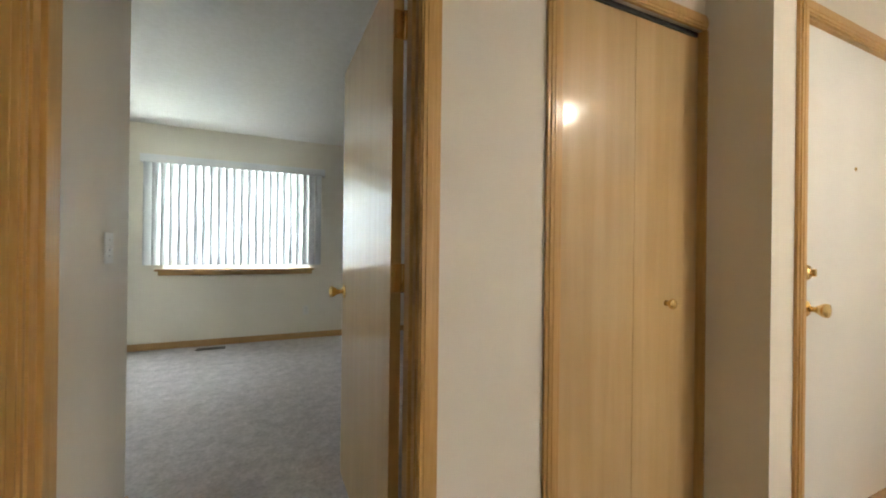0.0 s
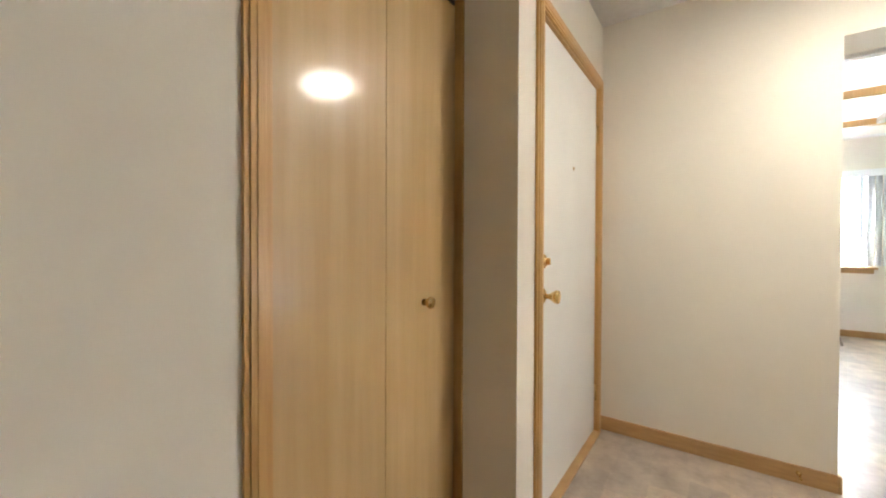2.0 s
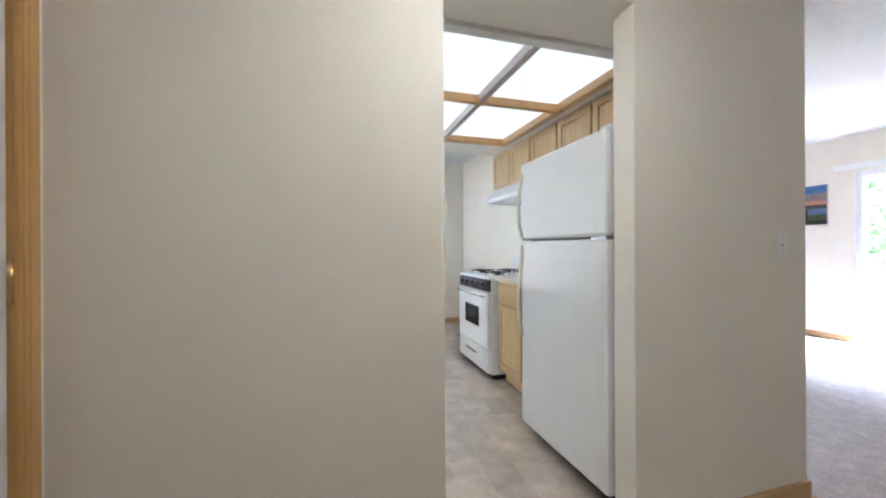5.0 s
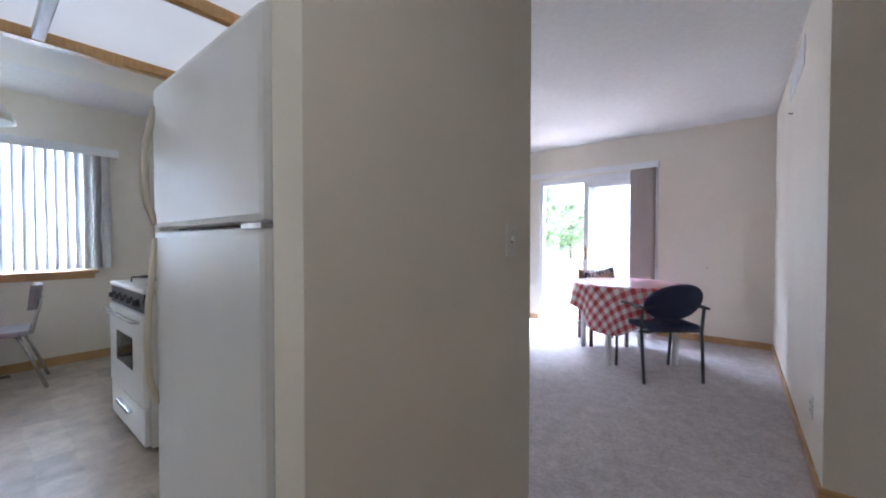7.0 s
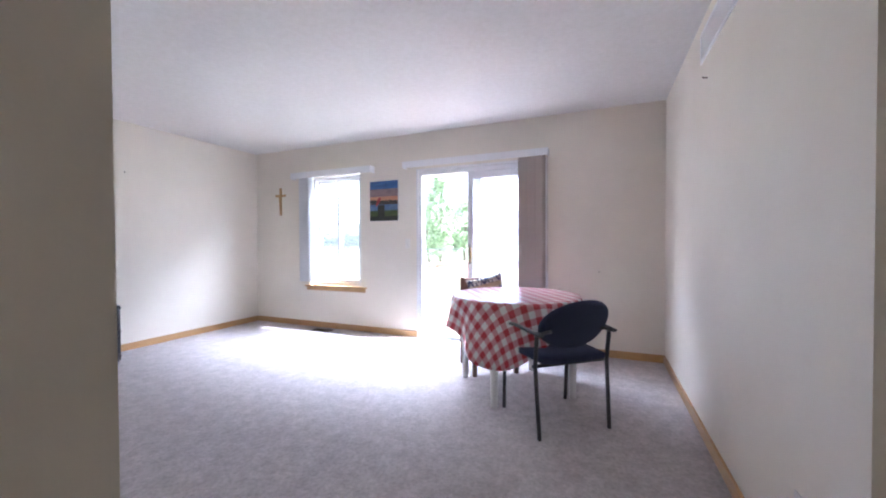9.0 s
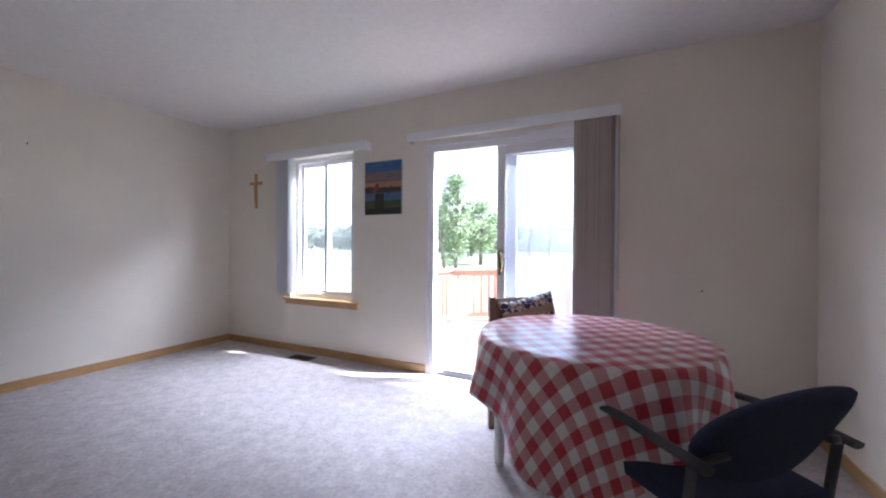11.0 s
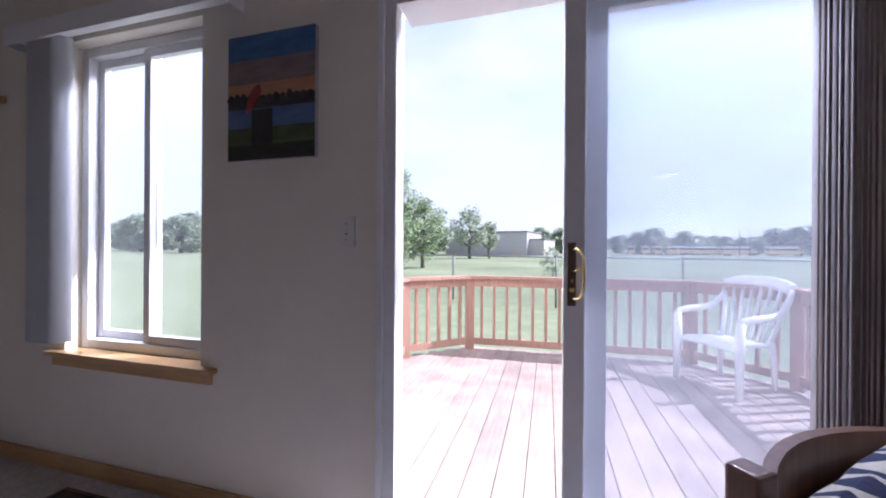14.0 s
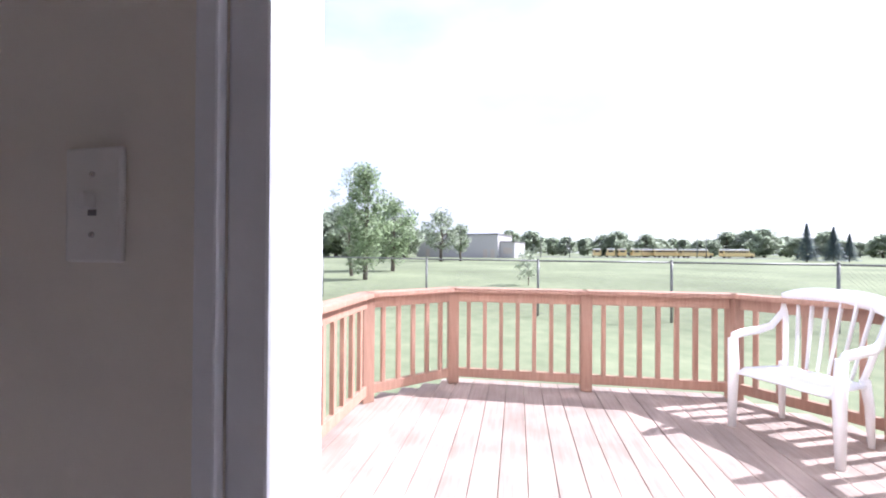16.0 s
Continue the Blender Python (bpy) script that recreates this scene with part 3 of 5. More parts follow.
lathe(bm, [(0.031, 0), (0.031, 0.006), (0.026, 0.012), (0.012, 0.014), (0.012, 0.018)], 28, pose(1.875, 0.938, 1.07, 90, 0, 0))
box(bm, 1.869, 0.905, 1.055, 1.881, 0.922, 1.085, bevel=0.003)
part("deadbolt", bm, BRASS, door_3, "round brass deadbolt with thumb turn")
bm = bmesh.new()
lathe(bm, [(0.008, 0), (0.008, 0.003), (0.005, 0.004)], 16, pose(2.29, 0.938, 1.525, 90, 0, 0))
part("peephole", bm, BRASS, door_3)
for z in (0.25, 1.08, 1.80):
    bm = bmesh.new()
    tube(bm, [(2.733, 0.931, z - 0.05), (2.733, 0.931, z + 0.05)], 0.007, 10)
    part("hinge", bm, BRASS, door_3, "brass butt hinge")


# ---- windows ----
def slat_mesh(length, width=0.086, mat=SLAT):
    """One blind vane: a thin curved strip hanging from z = 0."""
    bm = bmesh.new()
    cols = [[bm.verts.new((width * (k / 4 - 0.5), 0.008 * (1 - (k / 2 - 1) ** 2) + off, z)) for k in range(5)] for z in (0, -length) for off in (0, 0.0012)]
    f0, b0, f1, b1 = cols
    for k in range(4):
        for a, b in ((f0, f1), (b0, b1)):
            bm.faces.new((a[k], a[k + 1], b[k + 1], b[k])).smooth = True
    for k in (0, 4):
        bm.faces.new((f0[k], b0[k], b1[k], f1[k]))
    me = bpy.data.meshes.new("slat")
    bmesh.ops.recalc_face_normals(bm, faces=bm.faces)
    bm.to_mesh(me)
    bm.free()
    me.materials.append(mat)
    return me


def vertical_blind(m, width, drop, slats, label, valance=0.085, mat=SLAT, depth=0.10):
    """Head rail and valance along x, out of the wall along y; slats: (x, turn in degrees)."""
    blind = thing("vertical_blind", m, label, "blind")
    bm = bmesh.new()
    box(bm, 0, depth - 0.012, 0, width, depth, valance, bevel=0.003)
    box(bm, 0, 0, 0, 0.010, depth - 0.012, valance, bevel=0.002)
    box(bm, width - 0.010, 0, 0, width, depth - 0.012, valance, bevel=0.002)
    part("valance", bm, PLASTIC, blind)
    boxes("head_rail", PLASTIC, blind, (0.02, 0.025, 0.030, width - 0.02, 0.065, 0.062), bevel=0.004)
    me = slat_mesh(drop, mat=mat)
    for x, turn in slats:
        shared("slat", me, blind, pose(x, 0.045, 0.03, 0, 0, turn))
    return blind


def slider_window(name, m, width, height, depth, label, pane=GLASS):
    """A two-light sliding window in an opening: x along it, y into the room, z up from its sill."""
    win = thing(name, m, label, "window", kind="structure")
    t = 0.045
    boxes("window_frame", VINYL, win, (0, 0, 0, t, depth, height), (width - t, 0, 0, width, depth, height), (t, 0, 0, width - t, depth, t), (t, 0, height - t, width - t, depth, height), bevel=0.004)
    mid, s = width / 2, 0.04
    for x0, x1, y in ((t, mid + 0.02, 0.012), (mid - 0.02, width - t, 0.045)):
        sash = boxes("sash", VINYL, win, (x0, y, t, x0 + s, y + 0.028, height - t), (x1 - s, y, t, x1, y + 0.028, height - t),
                     (x0 + s, y, t, x1 - s, y + 0.028, t + s), (x0 + s, y, height - t - s, x1 - s, y + 0.028, height - t), bevel=0.004)
        glass = boxes("pane", pane, sash, (x0 + s, y + 0.012, t + s, x1 - s, y + 0.016, height - t - s))
        glass.visible_shadow = False
    return win


def oak_sill(parent, x0, x1, out, z0, label="oak window sill"):
    bm = bmesh.new()
    box(bm, x0, -0.10, z0 - 0.018, x1, out, z0, bevel=0.005)
    box(bm, x0 + 0.02, 0.001, z0 - 0.06, x1 - 0.02, out * 0.42, z0 - 0.018, bevel=0.004)
    return part("window_sill", bm, OAK_RAIL, parent, label)


# living room window (its x runs towards -x so that y points into the room)
win_living = slider_window("window_1", pose(6.15, -5.85, 0.585, 0, 0, 0) @ Matrix.Diagonal((-1, 1, 1, 1)), 0.835, 1.485, 0.085, "white vinyl sliding window above an oak sill")
sill_1 = tagged(boxes("window_sill_1", OAK_RAIL, None, (5.225, -5.765, 0.565, 6.235, -5.662, 0.586), (5.245, -5.699, 0.515, 6.215, -5.684, 0.565), bevel=0.004), "honey oak sill under the living room window", "sill", kind="structure")
random.seed(3)
vertical_blind(pose(5.10, -5.70, 2.045), 1.31, 1.44, [(1.01 + 0.012 * k, 52 + random.uniform(-5, 5)) for k in range(13)], "white vertical blind drawn back beside the window")

# kitchen window
win_kitchen = slider_window("window_2", pose(7.30, -1.21, 0.88, 0, 0, 90), 1.40, 1.11, 0.085, "white sliding kitchen window above an oak sill")
tagged(boxes("window_sill_2", OAK_RAIL, None, (7.10, -1.26, 0.852, 7.22, 0.24, 0.881), (7.15, -1.24, 0.80, 7.169, 0.22, 0.852), bevel=0.004), "honey oak sill under the kitchen window", "sill", kind="structure")
vertical_blind(pose(7.17, -1.42, 1.99, 0, 0, 90), 1.78, 1.12, [(0.09 + 0.066 * k, 38 + random.uniform(-6, 6)) for k in range(25)], "white vertical blind hanging half open", mat=DENSE_SLAT)

# bedroom window
win_bedroom = slider_window("window_3", pose(0.29, 5.28, 0.89, 0, 0, 180), 1.53, 1.17, 0.085, "white sliding bedroom window above an oak sill")
tagged(boxes("window_sill_3", OAK_RAIL, None, (-1.30, 5.075, 0.868, 0.335, 5.20, 0.891), (-1.28, 5.131, 0.82, 0.315, 5.149, 0.868), bevel=0.004), "honey oak sill under the bedroom window", "sill", kind="structure")
vertical_blind(pose(0.45, 5.15, 2.045, 0, 0, 180), 1.88, 1.14, [(0.07 + 0.076 * k, 33 + random.uniform(-4, 4)) for k in range(24)], "white vertical blind, vanes nearly closed", mat=DENSE_SLAT)

# patio door: fixed light and sliding light, the sliding pane more veiled
patio = thing("door_4", pose(0, 0, 0), "white vinyl sliding patio door standing half open", "door", kind="structure")
boxes("frame", VINYL, patio, (4.43, -5.75, 0.0, 4.475, -5.70, 2.02), (4.46, -5.85, 0.0, 4.475, -5.75, 2.02), (2.98, -5.85, 0, 3.025, -5.70, 2.02), (3.025, -5.85, 1.965, 4.43, -5.70, 2.02), bevel=0.004)
boxes("casing", VINYL, patio, (4.475, -5.70, 0, 4.50, -5.688, 2.045), (2.955, -5.70, 0, 2.98, -5.688, 2.045), (2.98, -5.70, 2.02, 4.475, -5.688, 2.045), bevel=0.003)
boxes("track", CHROME, patio, (3.025, -5.85, -0.02, 4.43, -5.70, 0.012), (3.025, -5.738, 0.012, 4.43, -5.733, 0.026), (3.025, -5.808, 0.012, 4.43, -5.803, 0.026), bevel=0.002, label="dull aluminium door track")
for x0, x1, stile, y, glass_mat in ((3.025, 3.85, 0.135, -5.832, GLASS), (3.075, 3.856, 0.066, -5.755, VEILED_GLASS)):
    sash = boxes("sash", VINYL, patio, (x0, y, 0.026, x0 + 0.075, y + 0.038, 1.965), (x1 - stile, y, 0.026, x1, y + 0.038, 1.965), (x0 + 0.075, y, 0.026, x1 - stile, y + 0.038, 0.12), (x0 + 0.075, y, 1.89, x1 - stile, y + 0.038, 1.965), bevel=0.005)
    pane = boxes("pane", glass_mat, sash, (x0 + 0.075, y + 0.016, 0.12, x1 - stile, y + 0.021, 1.89))
bm = bmesh.new()
box(bm, 3.817, -5.717, 0.91, 3.843, -5.7125, 1.112, bevel=0.002)
part("handle_plate", bm, VENT_BROWN, patio, "dark tarnished latch plate")
bm = bmesh.new()
box(bm, 3.826, -5.709, 0.985, 3.834, -5.694, 0.998, bevel=0.002)
tube(bm, [(3.829, -5.712, 1.018), (3.822, -5.700, 1.022), (3.808, -5.694, 1.036)], 0.0035, 8)
box(bm, 3.823, -5.7125, 0.955, 3.837, -5.707, 0.969, bevel=0.001)
bow = [(0.0, 0.0), (0.012, 0.004), (0.026, -0.002), (0.036, -0.016), (0.041, -0.036), (0.043, -0.075), (0.041, -0.114), (0.036, -0.134), (0.026, -0.148), (0.012, -0.154), (0.0, -0.150)]
tube(bm, [(3.829 - 0.75 * d, -5.713 + 1.1 * d, 1.088 + h) for d, h in bow], 0.0048, 10)
part("handle", bm, BRASS, patio, "tarnished brass pull handle with latch")
vertical_blind(pose(2.945, -5.70, 2.055), 1.70, 2.0, [(0.055 + 0.0125 * k, 64 + random.uniform(-4, 4)) for k in range(20)], "grey-beige vertical blind stacked beside the patio door", 0.075, GREY_SLAT)
wand = bmesh.new()
tube(wand, [(2.955, -5.63, 2.07), (2.955, -5.628, 0.84)], 0.005, 8)
tagged(part("blind_wand", wand, GREY_SLAT), "slim grey blind wand hanging by the patio door", "wand")


# ---- hall and entry fixtures ----
def wall_plate(m, label, kind_of="switch"):
    """A cover plate in the xz plane of m that faces its -y."""
    plate = thing("light_switch" if kind_of == "switch" else "wall_outlet", m, label, kind_of)
    boxes("plate", SWITCH, plate, (-0.035, -0.006, -0.0575, 0.035, 0, 0.0575), bevel=0.003)
    if kind_of == "switch":
        boxes("toggle", SWITCH, plate, (-0.005, -0.018, -0.004, 0.005, -0.006, 0.012), bevel=0.002)
        boxes("slot", FENCE_STEEL, plate, (-0.005, -0.0066, -0.011, 0.005, -0.006, -0.005))
        zs = (-0.03, 0.03)
    else:
        for z in (-0.02, 0.02):
            boxes("socket", SWITCH, plate, (-0.016, -0.008, z - 0.013, 0.016, -0.006, z + 0.013), bevel=0.003)
            boxes("slot", RUBBER_AND_GAP, plate, (-0.008, -0.0086, z - 0.004, -0.005, -0.008, z + 0.005), (0.005, -0.0086, z - 0.004, 0.008, -0.008, z + 0.005))
        zs = (0,)
    for z in zs:
        bm = bmesh.new()
        lathe(bm, [(0.003, 0), (0.003, 0.0012), (0.001, 0.0016)], 10, pose(0, -0.006, z, 90, 0, 0))
        part("screw", bm, CHROME, plate)
    return plate


wall_plate(pose(2.82, -1.681, 1.165, 0, 0, -90), "ivory toggle switch on the entry wall end")
wall_plate(pose(-0.65, 1.93, 1.135, 0, 0, 90), "ivory toggle switch inside the bedroom door")
wall_plate(pose(4.624, -5.70, 1.15, 0, 0, 180), "ivory toggle switch beside the patio door")
wall_plate(pose(1.885, -3.10, 0.33, 0, 0, 90), "ivory wall outlet low on the side wall", "outlet")
wall_plate(pose(0.25, 5.15, 0.36, 0, 0, 0), "ivory wall outlet under the bedroom window", "outlet")
wall_plate(pose(2.86, -5.70, 0.45, 0, 0, 180), "ivory wall outlet beside the patio door", "outlet")

ceiling_lamp = thing("ceiling_lamp", pose(2.08, -0.27, H), "semi-flush hall ceiling lamp with warm frosted bowl", "lamp")
# Deep brass rim added to keep the bowl's light off the upper walls.
bm = bmesh.new()
lathe(bm, [(0.07, 0), (0.07, -0.015), (0.02, -0.03), (0.012, -0.035), (0.012, -0.12), (0.15, -0.13), (0.168, -0.145), (0.17, -0.188), (0.158, -0.188), (0.157, -0.15)], 32)
part("base", bm, BRASS, ceiling_lamp)
bm = bmesh.new()
lathe(bm, [(0.155, -0.142), (0.15, -0.175), (0.115, -0.215), (0.06, -0.236), (0.01, -0.24)], 32)
part("shade", bm, LAMP, ceiling_lamp)

doorstop = thing("door_stop", pose(2.806, 0.02, 0.05, 0, -90, 0), "small spring door stop on the baseboard", "door stop")
bm = bmesh.new()
lathe(bm, [(0.010, 0), (0.010, 0.006), (0.004, 0.008), (0.004, 0.05), (0.007, 0.052), (0.007, 0.062)], 12)
part("spring", bm, BRASS, doorstop)


def floor_register(m, length, width, label, mat=VENT_BROWN):
    reg = thing("floor_vent", m, label, "vent")
    boxes("frame", mat, reg, (-length / 2, -width / 2, 0, length / 2, -width / 2 + 0.015, 0.006), (-length / 2, width / 2 - 0.015, 0, length / 2, width / 2, 0.006),
          (-length / 2, -width / 2 + 0.015, 0, -length / 2 + 0.015, width / 2 - 0.015, 0.006), (length / 2 - 0.015, -width / 2 + 0.015, 0, length / 2, width / 2 - 0.015, 0.006), bevel=0.002)
    # Near-black sheet: the shade of the open duct put into its colour.
    boxes("well", RUBBER_AND_GAP, reg, (-length / 2 + 0.015, -width / 2 + 0.015, 0, length / 2 - 0.015, width / 2 - 0.015, 0.001))
    n = int((length - 0.04) / 0.012)
    bm = bmesh.new()
    box(bm, -0.0012, -width / 2 + 0.015, 0.001, 0.0012, width / 2 - 0.015, 0.005)
    me = bpy.data.meshes.new("slat")
    bm.to_mesh(me)
    bm.free()
    me.materials.append(mat)
    for k in range(n):
        shared("slat", me, reg, pose(-length / 2 + 0.022 + 0.012 * k, 0, 0))
    return reg


floor_register(pose(5.83, -5.545, 0.008), 0.27, 0.13, "brown steel floor register in the carpet")
floor_register(pose(-0.75, 4.98, 0.008), 0.28, 0.10, "brown steel floor register under the bedroom window")
floor_register(pose(7.07, -0.53, 0.0, 0, 0, 90), 0.30, 0.10, "brown steel floor register in the kitchen")

grille = thing("return_air_grille", pose(1.885, -3.98, 2.31, 0, 0, 90), "white painted return air grille near the ceiling", "vent")
boxes("frame", PLASTIC, grille, (-0.38, -0.008, -0.09, 0.38, 0, -0.07), (-0.38, -0.008, 0.07, 0.38, 0, 0.09), (-0.38, -0.008, -0.07, -0.36, 0, 0.07), (0.36, -0.008, -0.07, 0.38, 0, 0.07), bevel=0.002)
bm = bmesh.new()
box(bm, -0.36, -0.006, -0.0012, 0.36, 0, 0.0012, m=pose(0, 0, 0, 35, 0, 0))
louvre = bpy.data.meshes.new("slat")
bm.to_mesh(louvre)
bm.free()
louvre.materials.append(PLASTIC)
for k in range(11):
    shared("slat", louvre, grille, pose(0, 0, -0.062 + 0.0124 * k))

for x, y, z, turn in ((1.885, -4.22, 2.09, 90), (7.17, -4.02, 1.93, -90), (2.46, -5.70, 0.855, 180)):
    nail = bmesh.new()
    tube(nail, [(0, 0, 0), (0, -0.02, 0.002), (0, -0.024, 0.008)], 0.004, 8)
    ob = tagged(part("wall_hook", nail, VENT_BROWN), "small bare picture hook in the painted wall", "hook")
    ob.matrix_basis = pose(x, y, z, 0, 0, turn)

# painting: sky, sunset, far bank, water, grass and a post, laid as thin coats of paint
picture = thing("painting", pose(4.955, -5.70, 1.685, 0, 0, 180), "unframed canvas painting of a lakeside sunset", "painting")
canvas = material("canvas_edge", (0.46, 0.44, 0.42), (0.56, 0.54, 0.52), 30, 0.8)
boxes("canvas", canvas, picture, (-0.205, -0.018, -0.25, 0.205, 0, 0.25), bevel=0.003)
coats = [("sky", (0.03, 0.085, 0.22), (0.06, 0.16, 0.36), 0.15, 0.25), ("cloud_band", (0.14, 0.10, 0.11), (0.26, 0.20, 0.18), 0.055, 0.15), ("sunset_band", (0.42, 0.18, 0.09), (0.52, 0.28, 0.16), -0.01, 0.055),
         ("far_bank", (0.03, 0.025, 0.03), (0.07, 0.05, 0.05), -0.045, -0.01), ("water", (0.06, 0.11, 0.24), (0.13, 0.20, 0.34), -0.12, -0.045), ("grass_bank", (0.03, 0.05, 0.02), (0.08, 0.11, 0.035), -0.19, -0.12),
         ("foreground", (0.012, 0.014, 0.012), (0.03, 0.03, 0.025), -0.248, -0.19)]
for name, dark, light, z0, z1 in coats:
    boxes(name, material("paint_" + name, dark, light, 9, 0.5, 0.1, 80, (1, 1, 4)), picture, (-0.203, -0.0195, z0, 0.203, -0.018, z1))
rng = random.Random(5)
TREE_PAINT = material("paint_trees", (0.015, 0.016, 0.014), (0.04, 0.032, 0.028), 20, 0.5)
for k in range(13):
    bm = bmesh.new()
    lathe(bm, [(0.006, -0.012), (rng.uniform(0.014, 0.026), 0.006), (0.004, rng.uniform(0.014, 0.03))], 8, Matrix.Translation((-0.19 + 0.031 * k, -0.0195, -0.01)) @ Matrix.Diagonal((1, 0.06, 1, 1)))
    part("painted_tree", bm, TREE_PAINT, picture)
boxes("painted_post", material("paint_post", (0.012, 0.012, 0.013), (0.04, 0.035, 0.03), 14, 0.5), picture, (-0.085, -0.0215, -0.19, 0.012, -0.0195, -0.05))
boxes("painted_rail", material("paint_rail", (0.10, 0.10, 0.05), (0.16, 0.15, 0.08), 14, 0.5), picture, (0.013, -0.0212, -0.182, 0.2, -0.0195, -0.178))
bm = bmesh.new()
lathe(bm, [(0.004, -0.055), (0.014, -0.02), (0.019, 0.012), (0.016, 0.034), (0.003, 0.05)], 10, pose(-0.078, -0.0208, -0.005, 0, 28, 0) @ Matrix.Diagonal((1.25, 0.06, 1.2, 1)))
part("painted_red_shape", bm, material("paint_red", (0.22, 0.02, 0.025), (0.34, 0.045, 0.04), 20, 0.5), picture)

crucifix = thing("wall_cross", pose(6.69, -5.70, 1.755, 0, 0, 180), "carved golden wooden cross on the wall", "cross")
boxes("upright", GOLD_WOOD, crucifix, (-0.017, -0.016, -0.195, 0.017, 0, 0.195), bevel=0.004)
boxes("crossbar", GOLD_WOOD, crucifix, (-0.095, -0.0165, 0.07, -0.0175, -0.0005, 0.104), (0.0175, -0.0165, 0.07, 0.095, -0.0005, 0.104), bevel=0.004)
bm = bmesh.new()
lathe(bm, [(0.006, -0.13), (0.011, -0.08), (0.014, 0.0), (0.018, 0.06), (0.012, 0.09), (0.004, 0.105)], 10, Matrix.Translation((0, -0.022, 0)) @ Matrix.Diagonal((1, 0.6, 1, 1)))
part("relief", bm, GOLD_WOOD, crucifix)


# ---- kitchen ----
light_box = thing("kitchen_light_box", pose(0, 0, 2.13), "oak-framed luminous ceiling panels over the kitchen", "ceiling light")
LX, LY = (3.20, 3.955, 4.83), (-1.306, -0.704, -0.102, 0.50)
for i in range(2):
    for j in range(3):
        boxes("diffuser", PANEL, light_box, (LX[i] + 0.012, LY[j] + 0.012, 0.035, LX[i + 1] - 0.012, LY[j + 1] - 0.012, 0.041))
for x in LX:
    bm = bmesh.new()
    w = 0.022 if x == LX[1] else 0.03
    box(bm, x - w, LY[0] - 0.03, -0.022, x + w, LY[3] + 0.03, 0.034, bevel=0.006)
    part("beam", bm, SOFFIT_TRIM if x == LX[0] else OAK, light_box)
for y in LY:
    for i in range(2):
        bm = bmesh.new()
        w = 0.022 if y in LY[1:3] else 0.03
        box(bm, LX[i] + 0.03, y - w, -0.020, LX[i + 1] - 0.03, y + w, 0.034, bevel=0.006)
        part("beam", bm, OAK_RAIL if y in (LY[0], LY[3]) else GREY_TRIM, light_box)

fridge = thing("refrigerator", pose(2.965, -1.70, 0), "white top-freezer refrigerator with cream handles", "refrigerator")
boxes("body", ENAMEL, fridge, (0, 0, 0.06, 0.755, 0.745, 1.665), bevel=0.008)
boxes("door", ENAMEL, fridge, (0, 0.757, 0.09, 0.755, 0.826, 1.190), bevel=0.018)
boxes("freezer_door", ENAMEL, fridge, (0, 0.757, 1.20, 0.755, 0.826, 1.665), bevel=0.018)
boxes("gasket", GREY_TRIM, fridge, (0.012, 0.745, 0.10, 0.743, 0.757, 1.655))
boxes("kick_grille", RUBBER_AND_GAP, fridge, (0.02, 0.70, 0.012, 0.735, 0.745, 0.06))
boxes("hinge_cap", ENAMEL, fridge, (0.01, 0.72, 1.665, 0.07, 0.80, 1.685), bevel=0.006)
boxes("hinge_plate", CHROME, fridge, (0.005, 0.76, 1.187, 0.10, 0.828, 1.198))
for name, zs in (("handle", (0.62, 0.70, 0.95, 1.17)), ("freezer_handle", (1.215, 1.28, 1.48, 1.60))):
    bm = bmesh.new()
    tube(bm, [(0.735, 0.824, zs[0]), (0.735, 0.848, zs[1]), (0.735, 0.853, (zs[1] + zs[2]) / 2), (0.735, 0.848, zs[2]), (0.735, 0.824, zs[3])], 0.0105, 10)
    part(name, bm, ALMOND, fridge, "cream bow handle")
for x in (0.05, 0.70):
    bm = bmesh.new()
    lathe(bm, [(0.016, 0), (0.016, 0.012), (0.009, 0.014), (0.009, 0.06)], 12, Matrix.Translation((x, 0.66, 0)))
    part("foot", bm, RUBBER_AND_GAP, fridge)
    bm = bmesh.new()
    lathe(bm, [(0.016, 0), (0.016, 0.012), (0.009, 0.014), (0.009, 0.06)], 12, Matrix.Translation((x, 0.08, 0)))
    part("foot", bm, RUBBER_AND_GAP, fridge)

stove = thing("gas_stove", pose(4.625, -1.70, 0), "white gas range with black control strip", "stove")
boxes("body", ENAMEL, stove, (0, 0, 0.05, 0.75, 0.625, 0.88), bevel=0.006)
boxes("plinth", BLACK, stove, (0.03, 0.05, 0.0, 0.72, 0.58, 0.05))
boxes("cooktop", ENAMEL, stove, (-0.002, 0.0, 0.88, 0.752, 0.655, 0.905), bevel=0.008)
boxes("backguard", ENAMEL, stove, (0, 0.0, 0.905, 0.75, 0.05, 1.06), bevel=0.008)
boxes("control_panel", BLACK, stove, (0.004, 0.625, 0.775, 0.746, 0.65, 0.876), bevel=0.004)
door = boxes("oven_door", ENAMEL, stove, (0.006, 0.627, 0.275, 0.744, 0.66, 0.765), bevel=0.008)
boxes("window", OVEN_GLASS, door, (0.20, 0.66, 0.44, 0.55, 0.664, 0.62), bevel=0.001, label="dark oven window")
bm = bmesh.new()
tube(bm, [(0.06, 0.658, 0.725), (0.06, 0.692, 0.735), (0.69, 0.692, 0.735), (0.69, 0.658, 0.725)], 0.010, 10)
part("oven_handle", bm, CHROME, stove)
drawer = boxes("drawer", ENAMEL, stove, (0.006, 0.627, 0.065, 0.744, 0.655, 0.265), bevel=0.008)
boxes("drawer_handle", CHROME, drawer, (0.24, 0.655, 0.185, 0.51, 0.680, 0.205), bevel=0.004)
